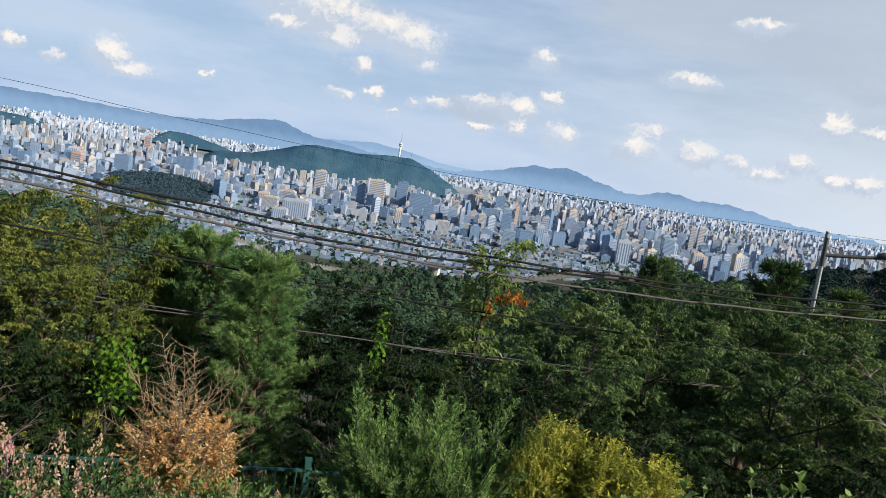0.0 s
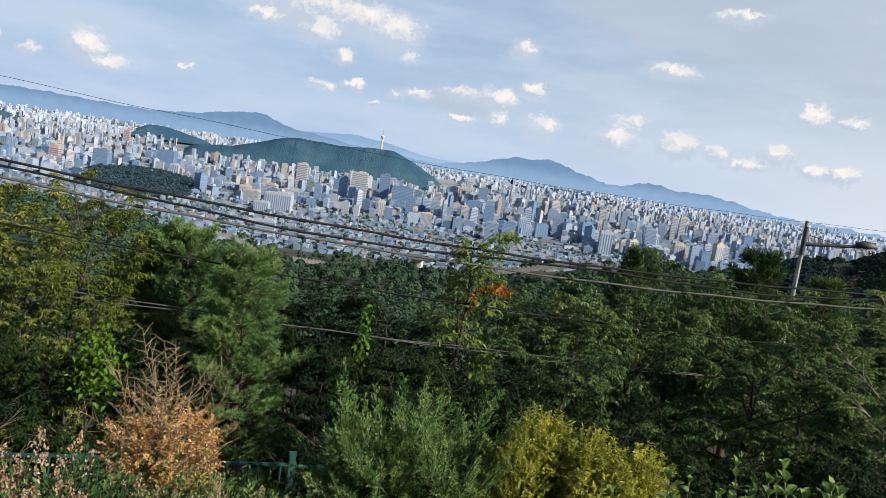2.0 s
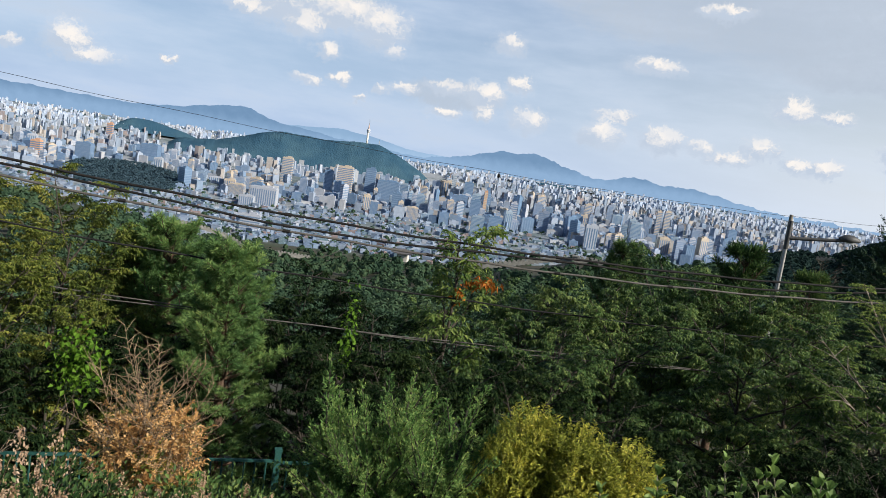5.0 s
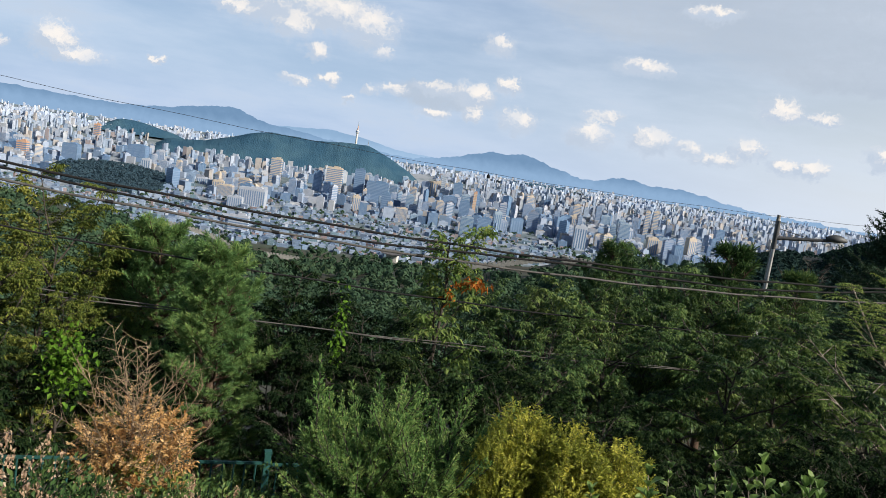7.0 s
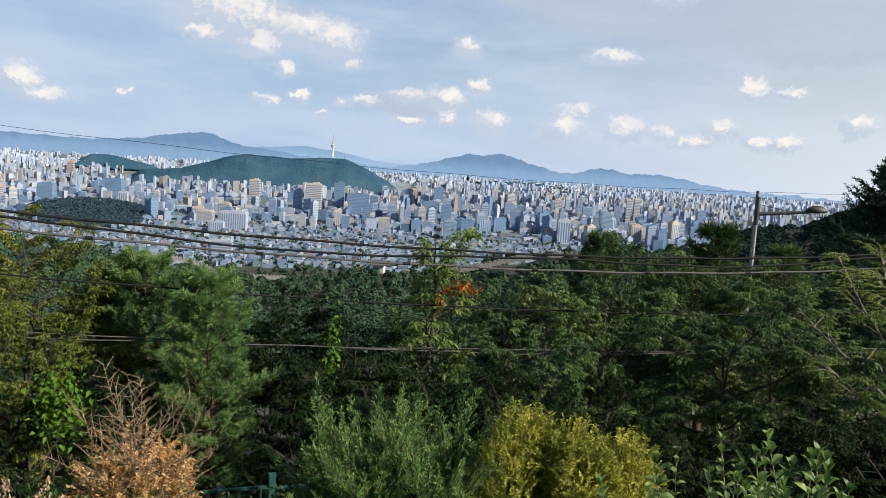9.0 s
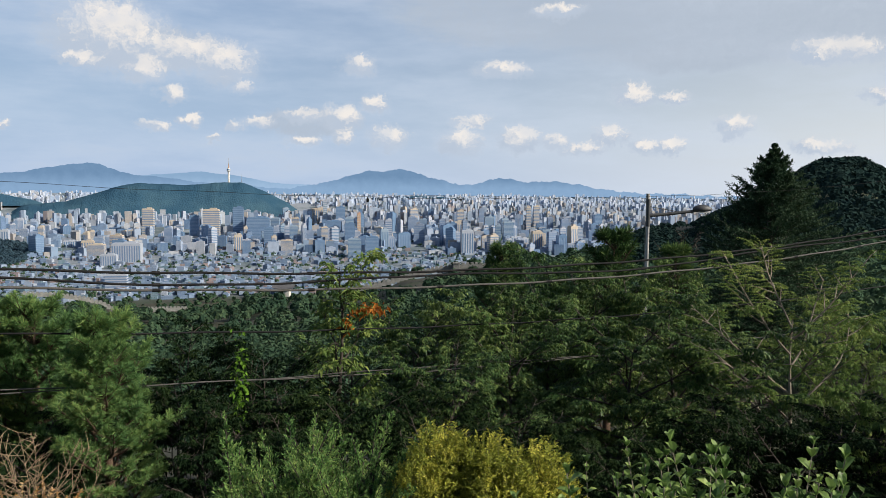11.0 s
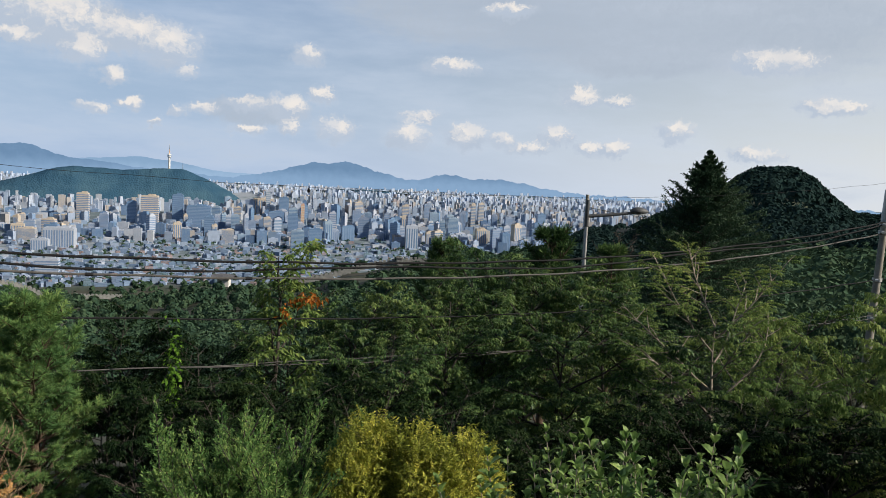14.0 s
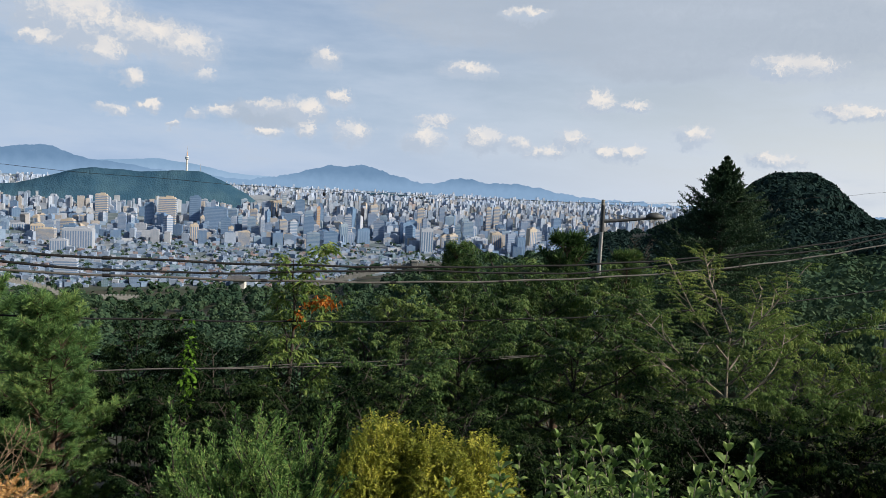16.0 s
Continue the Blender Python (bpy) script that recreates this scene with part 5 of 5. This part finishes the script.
def fine_parts(height, reach, stems, per, leaf, fuzz=0.30, arch=0.3):
    """A dense rounded shrub of thin stems with small leaves."""
    wood, pos, out_dir = [], [], []
    for i in range(stems):
        a = i * 2.4
        k = math.sqrt((i + 0.5) / stems)
        ln = height * rng.uniform(0.8, 1.1) * (1.05 - 0.18 * k)
        stem = bend((0.3 * reach * k * math.cos(a), 0.3 * reach * k * math.sin(a), 0), (math.cos(a) * k * 0.95, math.sin(a) * k * 0.95, 1.0), ln, 6, -arch * k, 0.2)
        wood.append(tube(stem, np.linspace(0.012, 0.002, len(stem)), 3))
        t = 0.3 + 0.7 * rng.random(per) ** 0.6
        x = np.clip(t, 0, 0.999) * (len(stem) - 1)
        j = x.astype(int)
        q = stem[j] + (stem[j + 1] - stem[j]) * (x - j)[:, None]
        way_q = unit(stem[j + 1] - stem[j])
        off = rng.normal(0, 1, (per, 3))
        pos.append(q + off * fuzz * 0.33)
        out_dir.append(off * 0.7 + way_q * 0.6 + np.array([[0, 0, 0.1]]))
    pos, out_dir = np.concatenate(pos), np.concatenate(out_dir)
    n = len(pos)
    return join(wood), leaves(pos, out_dir, leaf[0] * rng.uniform(0.6, 1.3, n), leaf[1] * rng.uniform(0.8, 1.2, n), 1.0, 0.1)


def sprig_dome(half, height, sprigs, per, leaf, sprig_len=0.2, low=0.25, shell=0.55, flare=0.0):
    """A rounded shrub: sprigs with two ranks of small leaves, spread through the outer part of an uneven dome, on stems from its foot."""
    wood, pos, out_dir = [], [], []
    lumps = unit(rng.normal(0, 1, (14, 3)) + np.array([0, 0, 0.8]))
    for i in range(sprigs):
        d = unit(rng.normal(0, 1, 3))
        d[2] = abs(d[2]) ** (1 - 0.45 * flare)
        swell = 0.84 + 0.22 * max(0.0, float(np.max(lumps @ d)) - 0.75) / 0.25
        k = (shell + (1 - shell) * rng.random() ** 0.5) * swell
        open_out = 1 + flare * (d[2] - 0.4)
        q = np.array([d[0] * half * k * open_out, d[1] * half * k * open_out, height * (low + (1 - low) * d[2] * k) - sprig_len * 0.5])
        aim = unit(d * np.array([1, 1, 0.7]) + rng.normal(0, 0.4, 3) + np.array([0, 0, 0.55]))
        w = sprig_len * rng.uniform(0.55, 1.3)
        s = (np.arange(per) + rng.random(per)) / per
        side = unit(np.cross(aim, rng.normal(0, 1, 3)))
        sign = np.where(np.arange(per) % 2, 1.0, -1.0)[:, None]
        pos.append(q[None] + aim[None] * (s * w)[:, None] - np.array([[0, 0, 1.0]]) * (s ** 2 * w * 0.15)[:, None])
        out_dir.append(aim[None] * 0.7 + side[None] * sign + rng.normal(0, 0.35, (per, 3)))
        wood.append(tube([q - aim * w * 0.4, q + aim * w * 0.5, q + aim * w - np.array([0, 0, w * 0.15])], [0.003, 0.002, 0.0012], 3))
        if i % 12 == 0:
            wood.append(tube([(d[0] * 0.06, d[1] * 0.06, -0.05), q * np.array([0.45, 0.45, 0.55]), q], [0.012, 0.008, 0.003], 4))
    pos, out_dir = np.concatenate(pos), np.concatenate(out_dir)
    n = len(pos)
    return join(wood), leaves(pos, out_dir, leaf[0] * rng.uniform(0.6, 1.3, n), leaf[1] * rng.uniform(0.8, 1.2, n), 1.0, 0.1)


GOLDEN = "bushy yellow-green shrub with fine leaves"
golden = stand_tree("golden_shrub", GOLDEN, "shrub", *sprig_dome(0.56, rise_to(-2.4, 6.5, -17.7), 2100, 20, (0.042, 0.016), 0.17), M_OLIVE_TWIG, M_YELLOW, "golden shrubs")
for k, (az, r, el, wide) in enumerate([(-2.8, 6.5, -17.6, 0.95), (3.4, 6.5, -18.4, 0.95), (0.4, 6.3, -18.6, 1.0), (-4.0, 6.2, -19.8, 0.8)]):
    ob = golden if k == 0 else copy_thing(golden, Matrix())
    at, s = foot(az, r, el, BUILT[GOLDEN])
    ob.matrix_basis = Matrix.Translation(at) @ Matrix.Rotation(k * 2.1, 4, "Z") @ Matrix.Diagonal((wide, wide, s, 1))


def whorl_parts(height, reach, stems, leaf):
    """Upright stems that carry rosettes of large oval leaves."""
    wood, crown = [], []
    for i in range(stems):
        a = i * 2.4
        k = math.sqrt((i + 0.5) / stems)
        ln = height * rng.uniform(0.8, 1.05)
        stem = bend((0.5 * reach * k * math.cos(a), 0.5 * reach * k * math.sin(a), 0), (math.cos(a) * k * 0.5, math.sin(a) * k * 0.5, 1.0), ln, 6, 0.15, 0.15)
        wood.append(tube(stem, np.linspace(0.012, 0.004, len(stem)), 5))
        for j in range(10):
            u = 1.0 - 0.036 * j
            q, dq = along(stem, u)
            m = 3
            ang = rng.uniform(0, 6.28) + np.arange(m) * 2 * math.pi / m
            flatw = np.stack([np.cos(ang), np.sin(ang), np.full(m, (1.5, 0.9, 0.6)[j] if j < 3 else 0.45 - j * 0.03)], -1) + rng.normal(0, 0.18, (m, 3))
            crown.append(broad_leaf(np.repeat(q[None], m, 0), flatw, leaf[0] * rng.uniform(0.6, 1.2, m) * (0.75 if j == 0 else 1), leaf[1]))
    return join(wood), join(crown)


def broad_leaf(pos, way_out, length, width):
    """An oval leaf with a folded midrib and a drooping tip, eight quads each."""
    n = len(pos)
    d = unit(way_out)
    side = unit(np.cross(d, np.array([[0, 0, 1.0]]) + rng.normal(0, 0.15, (n, 3))))
    normal = np.cross(side, d)
    L = (np.asarray(length) * np.ones(n))[:, None]
    rows = []
    for t, w, lift in ((0.0, 0.05, 0.0), (0.25, 0.72, 0.05), (0.55, 1.0, 0.06), (0.82, 0.66, -0.02), (1.0, 0.04, -0.12)):
        c = pos + d * L * t + normal * L * lift
        half = side * (width / 2 * w) * (L / L.mean())
        rows += [c - half + normal * width * 0.14 * w, c, c + half + normal * width * 0.14 * w]
    verts = np.stack(rows, 1).reshape(-1, 3)
    quad = [(3 * i + j, 3 * i + j + 1, 3 * i + j + 4, 3 * i + j + 3) for i in range(4) for j in range(2)]
    faces = np.array(quad)[None] + (np.arange(n) * 15)[:, None, None]
    return verts, faces.reshape(-1, 4)


BROAD = "shrub with upright stems and large pale green oval leaves"
broad = stand_tree("broadleaf_shrub", BROAD, "shrub", *whorl_parts(1.95, 0.6, 12, (0.108, 0.056)), M_PALE_BARK, M_BROAD, "broadleaf shrubs")
BROAD_AT = [(14.6, 4.3, -18.0, 0.8), (19.6, 4.3, -16.2, 0.7), (9.3, 4.4, -19.4, 0.7), (12.0, 3.9, -20.8, 0.8), (17.2, 3.9, -19.8, 0.75), (6.5, 4.2, -23.4, 0.8), (18.0, 4.1, -17.4, 0.6), (20.8, 4.0, -18.4, 0.6)]
for k, (az, r, el, wide) in enumerate(BROAD_AT):
    ob = broad if k == 0 else copy_thing(broad, Matrix())
    at, s = foot(az, r, el, BUILT[BROAD])
    ob.matrix_basis = Matrix.Translation(at) @ Matrix.Rotation(k * 1.1, 4, "Z") @ Matrix.Diagonal((s * wide, s * wide, s, 1))
low = stand_tree("low_shrub", "low leafy green shrub below the lookout", "shrub", *sprig_dome(0.6, 1.0, 520, 16, (0.055, 0.026), 0.2), M_BARK, M_LEAF, "low shrubs")
at, s = foot(22.0, 4.0, -21.4, BUILT[low["label"]])
low.matrix_basis = Matrix.Translation(at) @ Matrix.Diagonal((s, s, s, 1))
for az, r, el, turn in ((26.5, 4.0, -23.0, 1.0), (31.5, 4.0, -24.0, 3.0)):
    at, s = foot(az, r, el, BUILT[low["label"]])
    ob = copy_thing(low, Matrix())
    ob.matrix_basis = Matrix.Translation(at) @ Matrix.Rotation(turn, 4, "Z") @ Matrix.Diagonal((s * 1.1, s * 1.1, s, 1))

under = stand_tree("low_shrub", "low dark green shrub below the flowers", "shrub", *fine_parts(0.9, 0.9, 80, 110, (0.045, 0.02), 0.2), M_BARK, M_LEAF, "flower bed shrubs")
UNDER_AT = [(-24.5, 5.6, -26.6, 4.0), (-38.5, 5.2, -26.4, 5.0), (-44.5, 5.2, -25.2, 1.0), (-31.5, 5.2, -27.0, 2.0), (-35.0, 5.0, -27.2, 0.4), (-41.5, 4.9, -27.0, 3.1), (-28.0, 5.2, -27.4, 1.7)]
for k, (az, r, el, turn) in enumerate(UNDER_AT):
    at, s = foot(az, r, el, BUILT[under["label"]])
    ob = under if k == 0 else copy_thing(under, Matrix())
    ob.matrix_basis = Matrix.Translation(at) @ Matrix.Rotation(turn, 4, "Z") @ Matrix.Diagonal((s * 1.1, s * 1.1, s, 1))

# orange shrub, bare above and leafy below
orange_h = rise_to(-31.4, 6.4, -19.4)
at = spot(-31.4, 6.4, z=float(land(-31.4, 6.4)) - 0.03)
rusty = shrub("orange_shrub", "shrub with orange-brown leaves and bare twigs on top", at, *sprig_dome(0.36, orange_h, 340, 18, (0.038, 0.020), 0.17, 0.55, 0.3, 0.7), M_DRY_TWIG, M_ORANGE)
tw, _ = tree_parts(1.0, 0.78, 34, 13, 1, 1, first=0.15, trunk_r=0.012, rise=0.5, thin=0.34)
twigs = tagged(part("twig_tangle", mesh_of("twig_tangle", *tw, M_DRY_TWIG, True), M_DRY_TWIG, rusty, "tangled bare brown twigs"), kind="stuff")
twigs.location = (0, 0, rise_to(-31.4, 6.4, -16.9) - 1.25)
_, gl = sprig_dome(0.42, orange_h * 0.78, 460, 16, (0.05, 0.024), 0.2, 0.2, 0.5)
part("green_leaves", mesh_of("green_leaves", *gl, M_LEAF_WARM), M_LEAF_WARM, rusty, "green leaves low on the shrub")


def flower_parts(height, stems, reach):
    """Wispy stems that end in upright heads of small petals."""
    wood, heads, foliage = [], [], []
    for i in range(stems):
        a = i * 2.4
        k = math.sqrt((i + 0.5) / stems)
        stem = bend((reach * 0.5 * k * math.cos(a), reach * 0.5 * k * math.sin(a), 0), (math.cos(a) * k * 0.5, math.sin(a) * k * 0.5, 1), height * rng.uniform(0.65, 1.1), 5, 0.1, 0.25)
        wood.append(tube(stem, np.linspace(0.009, 0.003, len(stem)), 4))
        q, dq = along(stem, 0.99)
        m = 70
        s = rng.random(m)
        heads.append(leaves(q[None] + dq[None] * (s * 0.22 - 0.03)[:, None] + rng.normal(0, 1, (m, 3)) * (0.055 * (1.1 - s))[:, None], rng.normal(0, 1, (m, 3)) + dq[None], 0.033, 0.025))
        for j in range(26):
            q, dq = along(stem, 0.25 + 0.65 * rng.random())
            foliage.append(leaves(q[None] + rng.normal(0, 0.05, (1, 3)), rng.normal(0, 1, (1, 3)) + dq[None] * 0.4, 0.06, 0.026))
    return join(wood), heads, join(foliage)


fw, fh, fl = flower_parts(1.2, 20, 0.9)
myrtle = new("flowering_shrub")
tagged(myrtle, "flowering shrub with faded cream seed heads", "shrub", "flowering shrubs")
tagged(part("woody_stem", mesh_of("woody_stem", *fw, M_DRY_TWIG), M_DRY_TWIG, myrtle), kind="stuff")
for head_mesh in fh:
    part("seed_head", mesh_of("seed_head", *head_mesh, M_CREAM), M_CREAM, myrtle, "faded cream seed head")
part("foliage", mesh_of("foliage", *fl, M_LEAF_WARM), M_LEAF_WARM, myrtle, "small green leaves")
FLOWER_AT = [(-41.6, 5.4, -23.9), (-43.6, 5.6, -22.4), (-35.6, 5.3, -25.8), (-32.0, 5.3, -26.2), (-28.5, 5.4, -25.6), (-45.5, 5.4, -22.9)]
for k, (az, r, el) in enumerate(FLOWER_AT):
    ob = myrtle if k == 0 else copy_thing(myrtle, Matrix())
    at, s = foot(az, r, el, max(float(h[0][:, 2].max()) for h in fh))
    ob.matrix_basis = Matrix.Translation(at) @ Matrix.Rotation(k * 1.9, 4, "Z") @ Matrix.Diagonal((s * 0.6, s * 0.6, s, 1))
fw, fh, fl = flower_parts(1.1, 3, 0.5)
pinks = new("pink_flower")
tagged(pinks, "small shrub with pink flower heads", "flower", "pink flowers")
tagged(part("woody_stem", mesh_of("woody_stem", *fw, M_BARK), M_BARK, pinks), kind="stuff")
for head_mesh in fh:
    part("flower_head", mesh_of("flower_head", *head_mesh, M_PINK), M_PINK, pinks, "pink flower head")
part("foliage", mesh_of("foliage", *fl, M_LEAF), M_LEAF, pinks, "small green leaves")
for k, (az, r, el) in enumerate([(-42.6, 5.6, -23.2), (-33.8, 5.0, -26.4)]):
    ob = pinks if k == 0 else copy_thing(pinks, Matrix())
    at, s = foot(az, r, el, max(float(h[0][:, 2].max()) for h in fh))
    ob.matrix_basis = Matrix.Translation(at) @ Matrix.Rotation(k * 2.9, 4, "Z") @ Matrix.Diagonal((s * 0.5, s * 0.5, s, 1))


def cluster(name, label, at, spread, count, leaf, mat, category):
    """A hanging mass of leaves on a thin stem."""
    p = rng.normal(0, 1, (count, 3)) * np.array([spread])
    v, f = leaves(p, rng.normal(0, 1, (count, 3)) + np.array([[0, 0, -0.3]]), leaf[0] * rng.uniform(0.7, 1.2, count), leaf[1])
    ob = thing(name, at, label, category)
    part("foliage", mesh_of("foliage", v, f, mat), mat, ob)
    drop = float(at.z - land(math.degrees(math.atan2(at.x, at.y)), at.xy.length))
    sv, sf = tube([(-0.55, 0.3, -drop), (-0.5, 0.25, -drop * 0.5), (-0.12, 0.05, -0.12), (0, 0, spread[2])], [0.006, 0.006, 0.005, 0.003], 5)
    part("stem", mesh_of("stem", sv, sf, M_BARK), M_BARK, ob)
    return ob


cluster("creeper", "bright green creeper over the trees", spot(-36.7, 9.2, -17.6), (0.13, 0.10, 0.20), 420, (0.07, 0.055), M_VINE, "vine")
cluster("creeper", "bright green creeper climbing a thin trunk", spot(-18.0, 10.4, -14.0), (0.05, 0.05, 0.27), 170, (0.06, 0.045), M_VINE, "vine")
cluster("autumn_sapling", "sapling with rust-orange autumn leaves", spot(-8.7, 12.0, -9.2), (0.13, 0.09, 0.05), 80, (0.11, 0.045), M_RUST, "tree")
cluster("autumn_sapling", "sapling with rust-orange autumn leaves", spot(-10.2, 11.7, -10.2), (0.05, 0.05, 0.08), 26, (0.11, 0.045), M_RUST, "tree")
board = thing("roadside_board", spot(29.3, 11.2, -18.0), "pale horizontal boards half hidden by foliage", "barrier")
for dz in (0.0, 0.10):
    v, f = boxes(np.array([(0, 0, dz)]), np.array([(0.30, 0.03, 0.04)]), np.array([-0.4]), True)
    part("board", mesh_of("board", v, f, M_BOARD), M_BOARD, board)
for dx in (-0.1, 0.1):
    v, f = boxes(np.array([(dx, 0.05 - dx * 0.42, -1.3)]), np.array([(0.06, 0.05, 1.6)]), np.array([-0.4]), True)
    part("stake", mesh_of("stake", v, f, M_BARK), M_BARK, board)


# ---- woods of the valley and the hills ----
def clumps(pos, outward, length, width):
    """Leaf clumps that lie roughly on the rounded surface of a far crown, each a bent pointed quad."""
    n = len(pos)
    up = unit(outward + rng.normal(0, 0.22, (n, 3)))
    a = unit(np.cross(up, rng.normal(0, 1, (n, 3))))
    b = np.cross(up, a)
    L, W = length[:, None] * 0.62, width[:, None] * 0.62
    verts = np.stack([pos - a * L - up * L * 0.1, pos + b * W - up * L * 0.05, pos + a * L - up * L * 0.1, pos - b * W - up * L * 0.05], 1).reshape(-1, 3)
    return verts, (np.arange(n) * 4)[:, None] + np.arange(4)[None]


def woods(name, label, count, az_range, r_range, size, quads, leaf, mat=M_WOODS):
    az = rng.uniform(*az_range, count)
    u = rng.random(count)
    r = r_range[0] * (r_range[1] / r_range[0]) ** u
    wall_a = (az > -10.5) & (az < 1.0) & (r > 395) & (r < 470)
    wall_b = (((az > -32.5) & (az < -26)) | ((az > -25) & (az < -21.3))) & (r > 572) & (r < 612)
    wall_c = (az > 13.5) & (az < 17.4) & (r > 520) & (r < 660)
    wall_d = (az > 25.8) & (az < 26.75) & (r > 800) & (r < 935)
    keep = ~(wall_a | wall_b | wall_c | wall_d)
    az, r, count = az[keep], r[keep], int(keep.sum())
    z = land(az, r)
    rad = size[0] + (size[1] - size[0]) * rng.random(count)
    a = np.radians(az)
    base = np.stack([r * np.sin(a), r * np.cos(a), z + rad * 0.9], -1)
    d = unit(rng.normal(0, 1, (count, quads, 3)))
    d[..., 2] = np.abs(d[..., 2]) * 1.1 - 0.25
    bump = 1 + 0.28 * np.sin(d[..., 0] * 5 + az[:, None]) * np.sin(d[..., 1] * 5 + r[:, None]) + rng.normal(0, 0.10, (count, quads))
    p = base[:, None, :] + d * (rad[:, None] * bump)[..., None]
    grow = np.repeat(rad / np.mean(rad), quads)
    v, f = clumps(p.reshape(-1, 3), d.reshape(-1, 3), np.repeat(leaf[0] * r, quads) * rng.uniform(0.6, 1.4, count * quads), np.repeat(leaf[1] * r, quads))
    return tagged(new(name, mesh_of(name, v, f, mat)), label, "woods", kind="stuff")


woods("woods", "dense green woods filling the valley", 900, (-55, 45), (34, 130), (1.7, 3.0), 210, (0.0062, 0.0042))
woods("woods", "dense green woods filling the valley", 1900, (-52, 10), (130, 560), (2.4, 4.2), 110, (0.0038, 0.0030))
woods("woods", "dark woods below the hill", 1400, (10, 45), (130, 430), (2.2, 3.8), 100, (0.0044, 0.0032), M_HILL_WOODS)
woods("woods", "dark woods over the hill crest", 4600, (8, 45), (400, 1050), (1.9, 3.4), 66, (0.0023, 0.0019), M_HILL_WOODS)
woods("woods", "dark woods on the near ridge", 4200, (-60, 9), (560, 1850), (3.0, 5.5), 34, (0.0040, 0.0030))

# park woods and street trees of the plain
def plain_woods(name, label, count, inside, az_range, el_range, size, quads, leaf, mat):
    pts, rads = [], []
    while len(pts) < count:
        az, el = rng.uniform(*az_range), rng.uniform(*el_range)
        if not inside(az, el):
            continue
        r = float(plain_r(260.0 / math.tan(radians(-el))))
        rads.append(rng.uniform(*size))
        pts.append(tuple(spot(az, r, z=float(land(az, r)) + rads[-1] * 0.7)))
    base, rad = np.array(pts), np.array(rads)
    d = unit(rng.normal(0, 1, (count, quads, 3)))
    d[..., 2] = np.abs(d[..., 2])
    p = base[:, None, :] + d * rad[:, None, None] * rng.uniform(0.8, 1.15, (count, quads, 1))
    v, f = clumps(p.reshape(-1, 3), d.reshape(-1, 3), np.full(count * quads, leaf[0]), np.full(count * quads, leaf[1]))
    return tagged(new(name, mesh_of(name, v, f, mat)), label, "woods", kind="stuff")


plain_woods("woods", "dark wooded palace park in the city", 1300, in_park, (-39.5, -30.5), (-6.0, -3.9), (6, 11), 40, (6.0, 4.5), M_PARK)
plain_woods("street_trees", "green trees between the houses", 900, lambda az, el: not in_park(az, el) and el > np.interp(az, CREST_AZ, CREST_EL), (-48, 8), (-8.4, -4.3), (4, 8), 34, (4.0, 3.0), M_WOODS)
